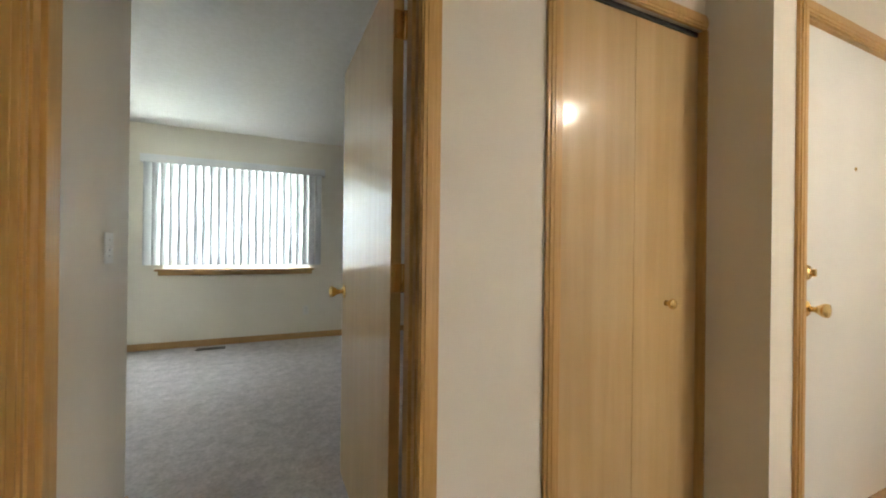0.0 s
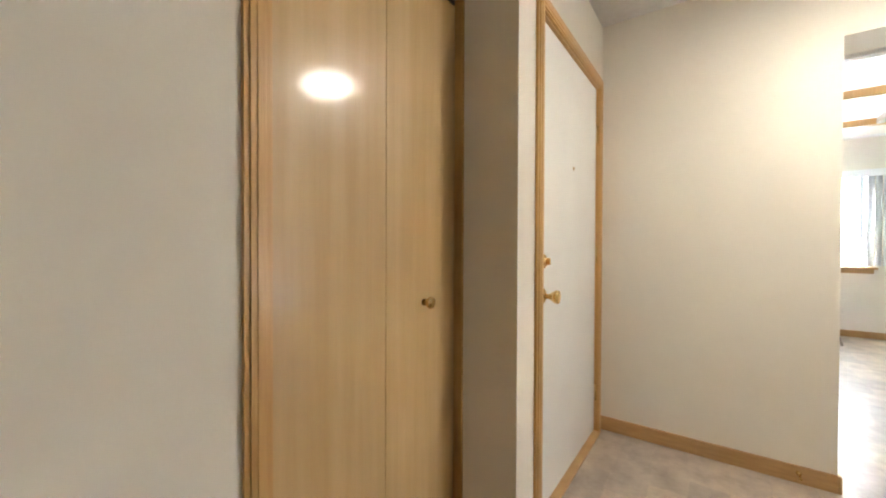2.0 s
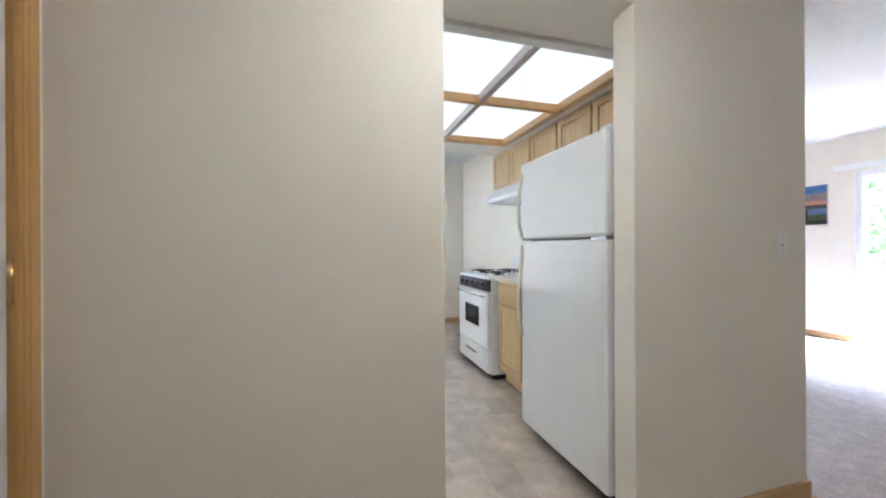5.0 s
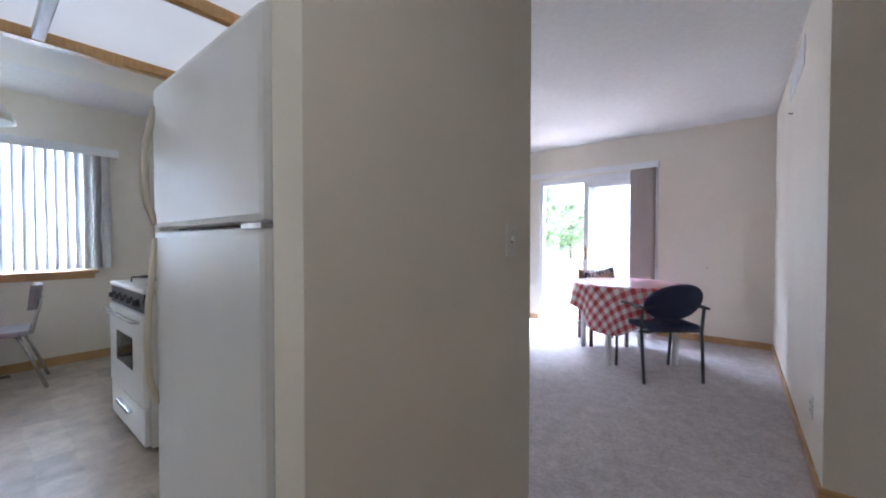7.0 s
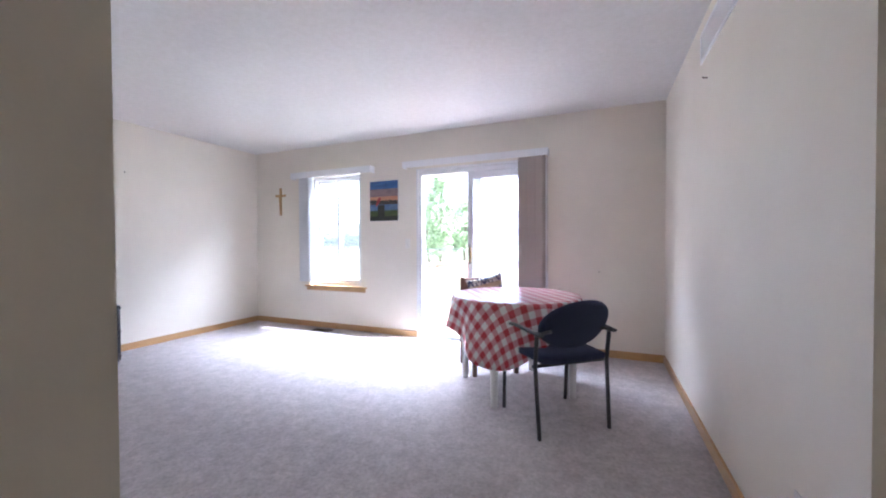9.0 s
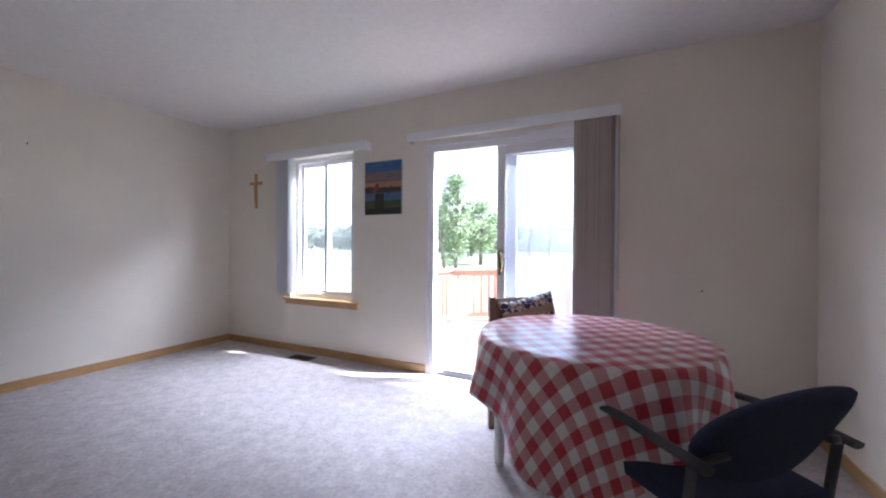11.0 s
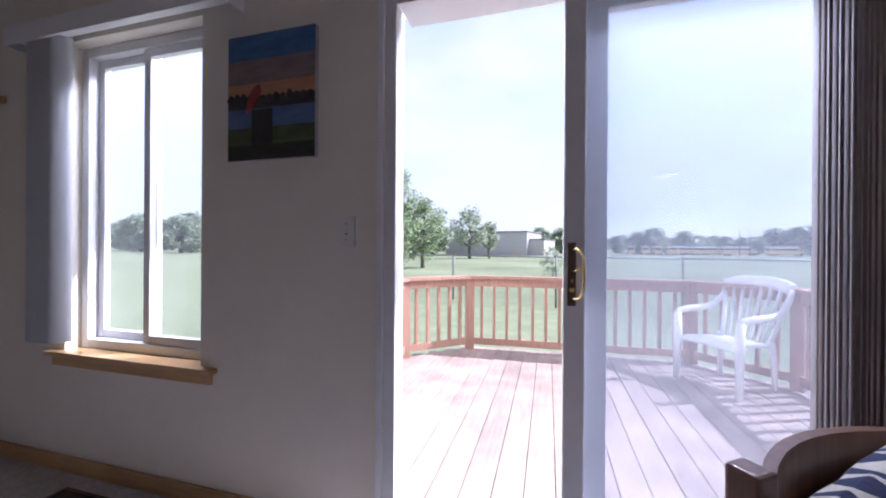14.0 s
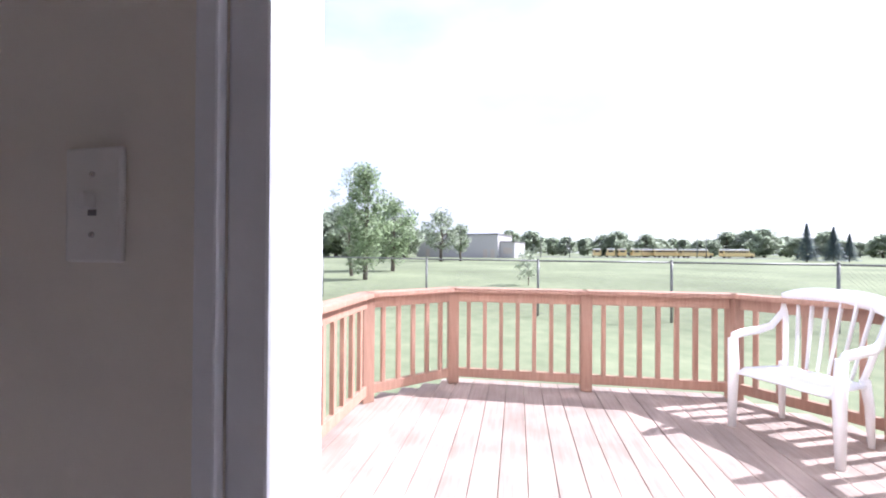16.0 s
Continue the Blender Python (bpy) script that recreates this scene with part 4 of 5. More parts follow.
for k in range(5):
    bm = bmesh.new()
    lathe(bm, [(0.024, 0), (0.024, 0.006), (0.018, 0.010), (0.016, 0.028), (0.012, 0.030)], 16, pose(0.11 + 0.1325 * k, 0.65, 0.826, -90, 0, 0))
    part("knob", bm, BLACK, stove, "black burner knob")
for x in (0.20, 0.55):
    for y in (0.19, 0.47):
        bm = bmesh.new()
        for a in range(4):
            c, s = math.cos(a * math.pi / 2), math.sin(a * math.pi / 2)
            tube(bm, [(x + 0.03 * c, y + 0.03 * s, 0.934), (x + 0.115 * c, y + 0.115 * s, 0.934), (x + 0.118 * c, y + 0.118 * s, 0.906)], 0.005, 6)
        ring = [(x + 0.08 * math.cos(q * math.pi / 8), y + 0.08 * math.sin(q * math.pi / 8), 0.932) for q in range(17)]
        tube(bm, ring, 0.005, 6)
        part("grate", bm, BLACK, stove, "black burner grate")
        bm = bmesh.new()
        lathe(bm, [(0.035, 0.905), (0.035, 0.918), (0.022, 0.924)], 16, Matrix.Translation((x, y, 0)))
        part("burner", bm, BLACK, stove)


def panel_door(parent, x0, x1, z0, z1, y, name="door"):
    """A cabinet door with raised frame and panel, facing +y."""
    t = 0.05
    leaf = boxes(name, CABINET_OAK, parent, (x0, y, z0, x0 + t, y + 0.019, z1), (x1 - t, y, z0, x1, y + 0.019, z1), (x0 + t, y, z0, x1 - t, y + 0.019, z0 + t), (x0 + t, y, z1 - t, x1 - t, y + 0.019, z1), bevel=0.003)
    boxes("panel", CABINET_OAK, leaf, (x0 + t, y + 0.002, z0 + t, x1 - t, y + 0.010, z1 - t), bevel=0.004)
    return leaf


def base_cabinet(x, width):
    cab = thing("base_cabinet", pose(x, -1.725, 0), "light oak base cabinet with drawer and door", "cabinet", "kitchen cabinets")
    boxes("body", CABINET_OAK, cab, (0, 0, 0.10, width, 0.58, 0.875), bevel=0.002)
    boxes("toe_kick", CABINET_OAK, cab, (0.0, 0.02, 0, width, 0.52, 0.10))
    n = max(1, round(width / 0.43))
    for k in range(n):
        a, b = k * width / n + 0.02, (k + 1) * width / n - 0.02
        dr = boxes("drawer_front", CABINET_OAK, cab, (a, 0.58, 0.70, b, 0.60, 0.845), bevel=0.006)
        boxes("drawer_panel", CABINET_OAK, dr, (a + 0.035, 0.60, 0.735, b - 0.035, 0.606, 0.81), bevel=0.003)
        panel_door(cab, a, b, 0.13, 0.675, 0.58)
    return cab


def wall_cabinet(x, width, z0, z1):
    cab = thing("wall_cabinet", pose(x, -1.73, z0), "light oak wall cabinet with framed doors", "cabinet", "kitchen cabinets")
    boxes("body", CABINET_OAK, cab, (0, 0, 0, width, 0.305, z1 - z0), bevel=0.002)
    n = max(1, round(width / 0.40))
    for k in range(n):
        panel_door(cab, k * width / n + 0.012, (k + 1) * width / n - 0.012, 0.015, z1 - z0 - 0.015, 0.305)
    return cab


base_cabinet(3.745, 0.865)
countertop = tagged(boxes("countertop", COUNTER, None, (3.735, -1.73, 0.875, 4.618, -1.09, 0.912), (3.735, -1.729, 0.912, 4.618, -1.71, 1.01), bevel=0.006), "beige speckled laminate countertop with short splashback", "countertop")
wall_cabinet(2.935, 0.80, 1.74, 2.128)
wall_cabinet(3.737, 0.80, 1.37, 2.128)
wall_cabinet(4.54, 0.78, 1.77, 2.128)
hood = thing("range_hood", pose(4.56, -1.73, 1.62), "white enamel range hood under the wall cabinet", "range hood")
bm = bmesh.new()
base = [(0, 0, 0), (0.76, 0, 0), (0.76, 0.41, 0), (0, 0.41, 0)]
lip = [(x, y, 0.035) for x, y, _ in base]
top = [(0.0, 0, 0.15), (0.76, 0, 0.15), (0.76, 0.30, 0.15), (0.0, 0.30, 0.15)]
rings = [[bm.verts.new(p) for p in r] for r in (base, lip, top)]
for a, b in zip(rings, rings[1:]):
    for k in range(4):
        bm.faces.new((a[k], a[(k + 1) % 4], b[(k + 1) % 4], b[k]))
bm.faces.new(rings[0][::-1])
bm.faces.new(rings[2])
part("canopy", bm, ENAMEL, hood)
bm = bmesh.new()
lathe(bm, [(0.03, 0), (0.028, -0.02), (0.01, -0.03)], 14, Matrix.Translation((0.2, 0.3, 0)))
part("lamp", bm, FROSTED, hood)

pendant = thing("pendant_lamp", pose(6.12, -0.50, H), "white frosted glass pendant lamp over the table", "lamp")
bm = bmesh.new()
lathe(bm, [(0.05, 0), (0.05, -0.012), (0.02, -0.03)], 20)
part("canopy", bm, PLASTIC, pendant)
bm = bmesh.new()
tube(bm, [(0, 0, -0.03), (0, 0, -0.33)], 0.006, 8)
part("stem", bm, PLASTIC, pendant)
bm = bmesh.new()
lathe(bm, [(0.03, -0.32), (0.06, -0.335), (0.13, -0.39), (0.18, -0.46), (0.20, -0.515), (0.196, -0.515), (0.175, -0.46), (0.125, -0.395), (0.05, -0.345), (0.03, -0.335)], 32, cap=False)
part("shade", bm, FROSTED, pendant)
bm = bmesh.new()
lathe(bm, [(0.016, -0.36), (0.032, -0.43), (0.04, -0.47), (0.025, -0.505), (0.004, -0.513)], 16)
part("bulb", bm, PLASTIC, pendant)


def drape(name, mat, radius, drop, corner, turn, z, thickness=0.003, folds=9, seed=1, m=Matrix(), label="", ax=1.0):
    """A cloth over a round top: flat on it, then hanging in folds, longer towards four corners. UV 'flat' holds the unfolded cloth."""
    bm = bmesh.new()
    uv = bm.loops.layers.uv.new("flat")
    rng = random.Random(seed)
    phases = [rng.uniform(0, 6.28) for _ in range(4)]
    na, nr, nd = 144, 8, 16
    flat = {}
    rows = []
    for j in range(nr + nd + 1):
        row = []
        for k in range(na):
            a = 2 * math.pi * k / na
            c = abs(math.cos(2 * (a - radians(turn)))) ** 1.6 if math.cos(2 * (a - radians(turn))) > 0 else 0
            full = drop + corner * c
            if j <= nr:
                r = radius * j / nr
                p = (r * math.cos(a) * ax, r * math.sin(a), z)
                run = r
            else:
                s = (j - nr) / nd
                d = full * s
                wave = math.sin(folds * a + phases[0]) + 0.6 * math.sin((folds + 4) * a + phases[1]) + 0.5 * math.sin(5 * a + phases[2])
                out = radius + 0.012 * min(1, s * 6) + s * (0.03 + 0.045 * c) + 0.020 * s * wave
                p = (out * math.cos(a) * ax, out * math.sin(a), z - 0.006 * min(1, s * 6) - d + 0.004 * math.sin(folds * a))
                run = radius + d
            v = bm.verts.new(p)
            flat[v] = (run * math.cos(a) + 3, run * math.sin(a) + 3)
            row.append(v)
            if j == 0:
                break
        rows.append(row)
    for j, (a, b) in enumerate(zip(rows, rows[1:])):
        for k in range(na):
            q = (a[0], b[k], b[(k + 1) % na]) if j == 0 else (a[k], b[k], b[(k + 1) % na], a[(k + 1) % na])
            f = bm.faces.new(q)
            f.smooth = True
            for lp in f.loops:
                lp[uv].uv = flat[lp.vert]
    ob = part(name, bm, mat)
    ob.matrix_basis = m
    solid = ob.modifiers.new("thickness", "SOLIDIFY")
    solid.thickness, solid.offset = thickness, 1
    return ob


# kitchen table and chairs
ktable = thing("kitchen_table", pose(6.52, 0.12, 0), "round pedestal kitchen table with black iron feet", "table")
bm = bmesh.new()
lathe(bm, [(0.60, 0.70), (0.61, 0.715), (0.61, 0.73), (0.60, 0.735)], 48)
part("tabletop", bm, COUNTER, ktable)
bm = bmesh.new()
lathe(bm, [(0.06, 0.10), (0.05, 0.14), (0.05, 0.66), (0.12, 0.70)], 20)
part("column", bm, STEEL, ktable)
for k in range(4):
    a = radians(20 + 90 * k)
    bm = bmesh.new()
    tube(bm, [(0.04 * math.cos(a), 0.04 * math.sin(a), 0.13), (0.22 * math.cos(a), 0.22 * math.sin(a), 0.10), (0.40 * math.cos(a), 0.40 * math.sin(a), 0.035), (0.43 * math.cos(a), 0.43 * math.sin(a), 0.012)], 0.02, 10, [0.026, 0.024, 0.02, 0.012])
    part("foot", bm, BLACK, ktable)
tagged(drape("tablecloth", FLORAL, 0.615, 0.17, 0.10, 45, 0.738, seed=4, m=pose(6.52, 0.12, 0)), "white oilcloth with red, green and purple flowers", "tablecloth")


def dinette_chair(m, mat, label):
    """A bent-steel dinette chair: padded seat and back, splayed tube legs. Faces +y."""
    ch = thing("dinette_chair", m, label, "chair", "kitchen chairs")
    boxes("seat", mat, ch, (-0.20, -0.20, 0.425, 0.20, 0.20, 0.47), bevel=0.018)
    bm = bmesh.new()
    rows = []
    for z, half in ((0.62, 0.17), (0.66, 0.19), (0.74, 0.195), (0.79, 0.185), (0.815, 0.16)):
        rows.append([[bm.verts.new((x * half, -0.255 - 0.10 * (z - 0.62) + 0.035 * x * x + t, z)) for x in (-1, -0.6, -0.2, 0.2, 0.6, 1)] for t in (0, 0.03)])
    for a, b in zip(rows, rows[1:]):
        for side in (0, 1):
            for k in range(5):
                bm.faces.new((a[side][k], a[side][k + 1], b[side][k + 1], b[side][k])).smooth = True
        for k in (0, 5):
            bm.faces.new((a[0][k], a[1][k], b[1][k], b[0][k]))
    for r in (rows[0], rows[-1]):
        for k in range(5):
            bm.faces.new((r[0][k], r[0][k + 1], r[1][k + 1], r[1][k]))
    part("backrest", bm, mat, ch)
    for s in (-1, 1):
        bm = bmesh.new()
        tube(bm, [(0.175 * s, 0.15, 0.42), (0.19 * s, 0.19, 0.30), (0.205 * s, 0.245, 0.012), (0.205 * s, 0.246, 0)], 0.0125, 10)
        part("leg", bm, CHROME, ch)
        bm = bmesh.new()
        tube(bm, [(0.175 * s, -0.14, 0.42), (0.19 * s, -0.19, 0.30), (0.21 * s, -0.29, 0)], 0.0125, 10)
        part("leg", bm, CHROME, ch)
        bm = bmesh.new()
        tube(bm, [(0.14 * s, -0.12, 0.415), (0.145 * s, -0.21, 0.44), (0.145 * s, -0.245, 0.60), (0.145 * s, -0.26, 0.70)], 0.0115, 10)
        part("back_post", bm, CHROME, ch)
    return ch


dinette_chair(pose(6.71, -0.58, 0, 0, 0, -6), GREY_SEAT, "faded mauve vinyl dinette chair with chrome legs")
dinette_chair(pose(6.08, 0.05, 0, 0, 0, -93), TAN_SEAT, "brown vinyl dinette chair with chrome legs")

# ---- living room ----
table = thing("dining_table", pose(3.07, -4.595, 0), "small round table on four white turned legs", "table")
bm = bmesh.new()
lathe(bm, [(0.485, 0.705), (0.498, 0.715), (0.498, 0.732), (0.49, 0.738)], 56)
part("tabletop", bm, TABLE_LEG, table)
bm = bmesh.new()
lathe(bm, [(0.43, 0.63), (0.44, 0.63), (0.44, 0.705), (0.43, 0.705)], 48)
part("apron", bm, TABLE_LEG, table)
for k in range(4):
    a = radians(83 + 90 * k)
    bm = bmesh.new()
    lathe(bm, [(0.022, 0), (0.026, 0.02), (0.027, 0.35), (0.03, 0.60), (0.033, 0.705)], 18, Matrix.Translation((0.44 * math.cos(a), 0.44 * math.sin(a), 0.008)))
    part("leg", bm, TABLE_LEG, table)
tagged(drape("tablecloth", GINGHAM, 0.495, 0.215, 0.21, 53, 0.742, seed=8, m=pose(3.07, -4.595, 0, 0, 0, 35)), "red and white checked oilcloth hanging in folds", "tablecloth")


def arm_chair(m):
    """A stacking armchair: round padded back, curved seat, steel tube frame with flat arms. Faces +y."""
    ch = thing("armchair", m, "navy upholstered stacking armchair with dark steel frame", "chair")
    bm = bmesh.new()
    n, rings = 40, []
    for r, t in ((0.0, 0.030), (0.5, 0.030), (0.85, 0.026), (0.97, 0.016), (1.0, 0.0), (0.97, -0.012), (0.85, -0.018), (0.5, -0.02), (0.0, -0.02)):
        rings.append([bm.verts.new((0.236 * r * math.cos(2 * math.pi * k / n), -0.265 + 0.055 * (r * math.cos(2 * math.pi * k / n)) ** 2 + t - 0.09 * r * math.sin(2 * math.pi * k / n) * 0.9,
                                    0.655 + (0.165 if math.sin(2 * math.pi * k / n) > 0 else 0.15) * r * math.sin(2 * math.pi * k / n))) for k in range(n)])
    for a, b in zip(rings, rings[1:]):
        for k in range(n):
            bm.faces.new((a[k], a[(k + 1) % n], b[(k + 1) % n], b[k])).smooth = True
    bmesh.ops.remove_doubles(bm, verts=bm.verts, dist=0.0005)
    part("backrest", bm, BLUE, ch)
    bm = bmesh.new()
    grid = [[[bm.verts.new((0.235 * x * (1 - 0.08 * (y < 0) * abs(y)), 0.225 * y, 0.425 + top * 0.045 + 0.012 * x * x - 0.025 * max(0, y) ** 3 - 0.012 * top * (max(abs(x), abs(y)) > 0.95))) for x in np.linspace(-1, 1, 9)] for y in np.linspace(-1, 1, 9)] for top in (0, 1)]
    for j in range(8):
        for k in range(8):
            for g in grid:
                bm.faces.new((g[j][k], g[j][k + 1], g[j + 1][k + 1], g[j + 1][k])).smooth = True
    for k in range(8):
        for j in (0, 8):
            bm.faces.new((grid[0][j][k], grid[0][j][k + 1], grid[1][j][k + 1], grid[1][j][k]))
            bm.faces.new((grid[0][k][j], grid[0][k + 1][j], grid[1][k + 1][j], grid[1][k][j]))
    part("seat", bm, BLUE, ch)
    for s in (-1, 1):
        bm = bmesh.new()
        tube(bm, [(0.245 * s, 0.225, 0.0), (0.250 * s, 0.20, 0.40), (0.252 * s, 0.19, 0.60)], 0.0125, 12)
        part("leg", bm, STEEL, ch)
        bm = bmesh.new()
        tube(bm, [(0.243 * s, -0.235, 0.0), (0.25 * s, -0.20, 0.42), (0.252 * s, -0.22, 0.60)], 0.0125, 12)
        part("leg", bm, STEEL, ch)
        bm = bmesh.new()
        tube(bm, [(0.252 * s, 0.215, 0.595), (0.256 * s, 0.19, 0.608), (0.262 * s, 0.0, 0.622), (0.256 * s, -0.20, 0.618), (0.25 * s, -0.265, 0.612)], 0.021, 12, flat=0.5)
        part("armrest", bm, STEEL, ch)
        bm = bmesh.new()
        tube(bm, [(0.25 * s, -0.22, 0.60), (0.22 * s, -0.235, 0.62), (0.17 * s, -0.245, 0.63)], 0.010, 10)
        part("back_bracket", bm, STEEL, ch)
    bm = bmesh.new()
    for y in (-0.17, 0.16):
        tube(bm, [(-0.25, y, 0.41), (0.25, y, 0.41)], 0.011, 10)
    part("seat_rail", bm, STEEL, ch)
    return ch


arm_chair(pose(2.73, -4.18, 0.008, 0, 0, -140.5))


def wood_chair(m):
    """A plain beech chair: square posts, one broad curved back board. Faces +y."""
    ch = thing("wooden_chair", m, "brown stained wooden chair with broad curved backrest", "chair")
    for s in (-1, 1):
        bm = bmesh.new()
        box(bm, 0.19 * s - 0.018, -0.215, 0, 0.19 * s + 0.018, -0.175, 0.82, bevel=0.005)
        part("back_post", bm, DARK_WOOD, ch)
        bm = bmesh.new()
        box(bm, 0.19 * s - 0.018, 0.175, 0, 0.19 * s + 0.018, 0.211, 0.43, bevel=0.005)
        part("leg", bm, DARK_WOOD, ch)
        boxes("side_rail", DARK_WOOD, ch, (0.19 * s - 0.011, -0.175, 0.375, 0.19 * s + 0.011, 0.175, 0.425), bevel=0.003)
        boxes("stretcher", DARK_WOOD, ch, (0.19 * s - 0.009, -0.175, 0.19, 0.19 * s + 0.009, 0.175, 0.215), bevel=0.003)
    bm = bmesh.new()
    cols = []
    for k in range(9):
        x = -0.172 + 0.043 * k
        y = -0.195 - 0.045 * (1 - (x / 0.172) ** 2)
        cols.append([bm.verts.new((x, y + t, z)) for t, z in ((0, 0.60), (0, 0.81), (0.016, 0.81), (0.016, 0.60))])
    for a, b in zip(cols, cols[1:]):
        for k in range(4):
            bm.faces.new((a[k], a[(k + 1) % 4], b[(k + 1) % 4], b[k])).smooth = k in (0, 2)
    bm.faces.new(cols[0])
    bm.faces.new(cols[-1])
    part("backrest", bm, DARK_WOOD, ch)
    boxes("seat", TAN_SEAT, ch, (-0.205, -0.175, 0.425, 0.205, 0.215, 0.465), bevel=0.014)
    return ch


WOOD_CHAIR = pose(3.396, -4.952, 0.008, 0, 0, 36)
wood_chair(WOOD_CHAIR)


def cushion_material():
    """Patchwork cloth: cream ground, navy and olive squares, pale bands."""
    m = material("patchwork_cloth", (0.50, 0.45, 0.36), (0.60, 0.55, 0.46), 30, 0.9, 0.3, 200)
    n, l = m.node_tree.nodes, m.node_tree.links
    bsdf = n["Principled BSDF"]
    ground = bsdf.inputs["Base Color"].links[0].from_socket
    tc, turn = n.new("ShaderNodeTexCoord"), n.new("ShaderNodeMapping")
    l.new(tc.outputs["Object"], turn.inputs["Vector"])
    checks = []
    for scale, angle in ((13.0, 0), (27.0, 45)):
        mp, ck = n.new("ShaderNodeMapping"), n.new("ShaderNodeTexChecker")
        mp.inputs["Rotation"].default_value = (0, radians(angle), 0)
        mp.inputs["Location"].default_value = (0.03, 0.5, 0.02)
        mp.inputs["Scale"].default_value = (1, 0.001, 1)
        ck.inputs["Scale"].default_value = scale
        l.new(tc.outputs["Object"], mp.inputs["Vector"])
        l.new(mp.outputs["Vector"], ck.inputs["Vector"])
        checks.append(ck)
    both = n.new("ShaderNodeMath")
    both.operation = "SUBTRACT"
    l.new(checks[0].outputs["Fac"], both.inputs[0])
    l.new(checks[1].outputs["Fac"], both.inputs[1])
    dark = n.new("ShaderNodeMath")
    dark.operation = "ABSOLUTE"
    l.new(both.outputs[0], dark.inputs[0])
    navy, olive = n.new("ShaderNodeMix"), n.new("ShaderNodeMix")
    navy.data_type = olive.data_type = "RGBA"
    navy.inputs["B"].default_value = (0.025, 0.03, 0.07, 1)
    wave = n.new("ShaderNodeTexWave")
    wave.inputs["Scale"].default_value, wave.bands_direction = 1.9, "Z"
    l.new(tc.outputs["Object"], wave.inputs["Vector"])
    edge = n.new("ShaderNodeMath")
    edge.operation = "GREATER_THAN"
    edge.inputs[1].default_value = 0.86
    l.new(wave.outputs["Fac"], edge.inputs[0])
    olive.inputs["B"].default_value = (0.34, 0.27, 0.16, 1)
    l.new(dark.outputs[0], navy.inputs["Factor"])
    l.new(ground, navy.inputs["A"])
    l.new(edge.outputs[0], olive.inputs["Factor"])
    l.new(navy.outputs["Result"], olive.inputs["A"])
    l.new(olive.outputs["Result"], bsdf.inputs["Base Color"])
    return m


cushion = thing("cushion", WOOD_CHAIR @ pose(-0.045, -0.12, 0.655, 10, 12, 0), "patchwork cushion in navy and cream leaning on the chair", "cushion")
bm = bmesh.new()
N = 24
sides = []
for s in (-1, 1):
    g = []
    for j in range(N + 1):
        row = []
        for k in range(N + 1):
            x, z = 2 * k / N - 1, 2 * j / N - 1
            puff = max(0.0, (1 - x ** 4) * (1 - z ** 4)) ** 0.5
            pinch = 1 - 0.07 * (1 - x * x) * abs(z) ** 3
            pinch_x = 1 - 0.07 * (1 - z * z) * abs(x) ** 3
            row.append(bm.verts.new((0.178 * x * pinch_x, s * (0.055 * puff + 0.002) + 0.004 * math.sin(9 * x + 5 * z) * puff, 0.178 * z * pinch)))
        g.append(row)
    for j in range(N):
        for k in range(N):
            bm.faces.new((g[j][k], g[j][k + 1], g[j + 1][k + 1], g[j + 1][k])).smooth = True
    sides.append(g)
rim = [(0, k) for k in range(N)] + [(k, N) for k in range(N)] + [(N, N - k) for k in range(N)] + [(N - k, 0) for k in range(N)]
for (a, b), (c, d) in zip(rim, rim[1:] + rim[:1]):
    bm.faces.new((sides[0][a][b], sides[0][c][d], sides[1][c][d], sides[1][a][b])).smooth = True
part("cover", bm, cushion_material(), cushion)

# television on its stand against the east wall
stand = thing("television_stand", pose(6.93, -3.19, 0.008), "black and grey television stand with open shelves", "tv stand")
for z in (0.06, 0.30, 0.525):
    boxes("shelf", BLACK, stand, (-0.23, -0.55, z, 0.20, 0.55, z + 0.022), bevel=0.004)
for y in (-0.55, 0.525):
    boxes("side_panel", STEEL, stand, (-0.22, y, 0.03, 0.20, y + 0.025, 0.56), bevel=0.006)
boxes("back_panel", BLACK, stand, (0.19, -0.52, 0.085, 0.20, 0.52, 0.52))
for x in (-0.19, 0.16):
    for y in (-0.52, 0.52):
        bm = bmesh.new()
        lathe(bm, [(0.03, 0), (0.035, 0.012), (0.02, 0.03)], 14, Matrix.Translation((x, y, 0)))
        part("foot", bm, CHROME, stand)
tv = thing("television", pose(6.93, -3.19, 0.57), "black flat-screen television on a low stand", "television")
boxes("bezel", BLACK, tv, (-0.03, -0.55, 0.055, 0.03, 0.55, 0.50), bevel=0.008)
boxes("screen", GLASS_DARK, tv, (-0.034, -0.525, 0.085, -0.030, 0.525, 0.475))
boxes("neck", BLACK, tv, (-0.015, -0.06, 0.012, 0.02, 0.06, 0.055))
boxes("base", BLACK, tv, (-0.11, -0.24, 0.0, 0.11, 0.24, 0.014), bevel=0.004)

# ---- deck ----
DZ = -0.05
POSTS = [(5.34, -5.95), (5.34, -8.10), (4.765, -8.66), (3.64, -8.71), (2.515, -8.76), (1.92, -8.19), (1.92, -5.95)]
deck = thing("deck", pose(0, 0, 0), "weathered reddish-brown timber deck with wide boards", "deck", kind="structure")


def deck_end(x):
    """How far out the boards reach at x."""
    for (xa, ya), (xb, yb) in zip(POSTS[1:], POSTS[2:-1]):
        if xb <= x <= xa:
            return ya + (yb - ya) * (xa - x) / (xa - xb) - 0.10
    return -8.2


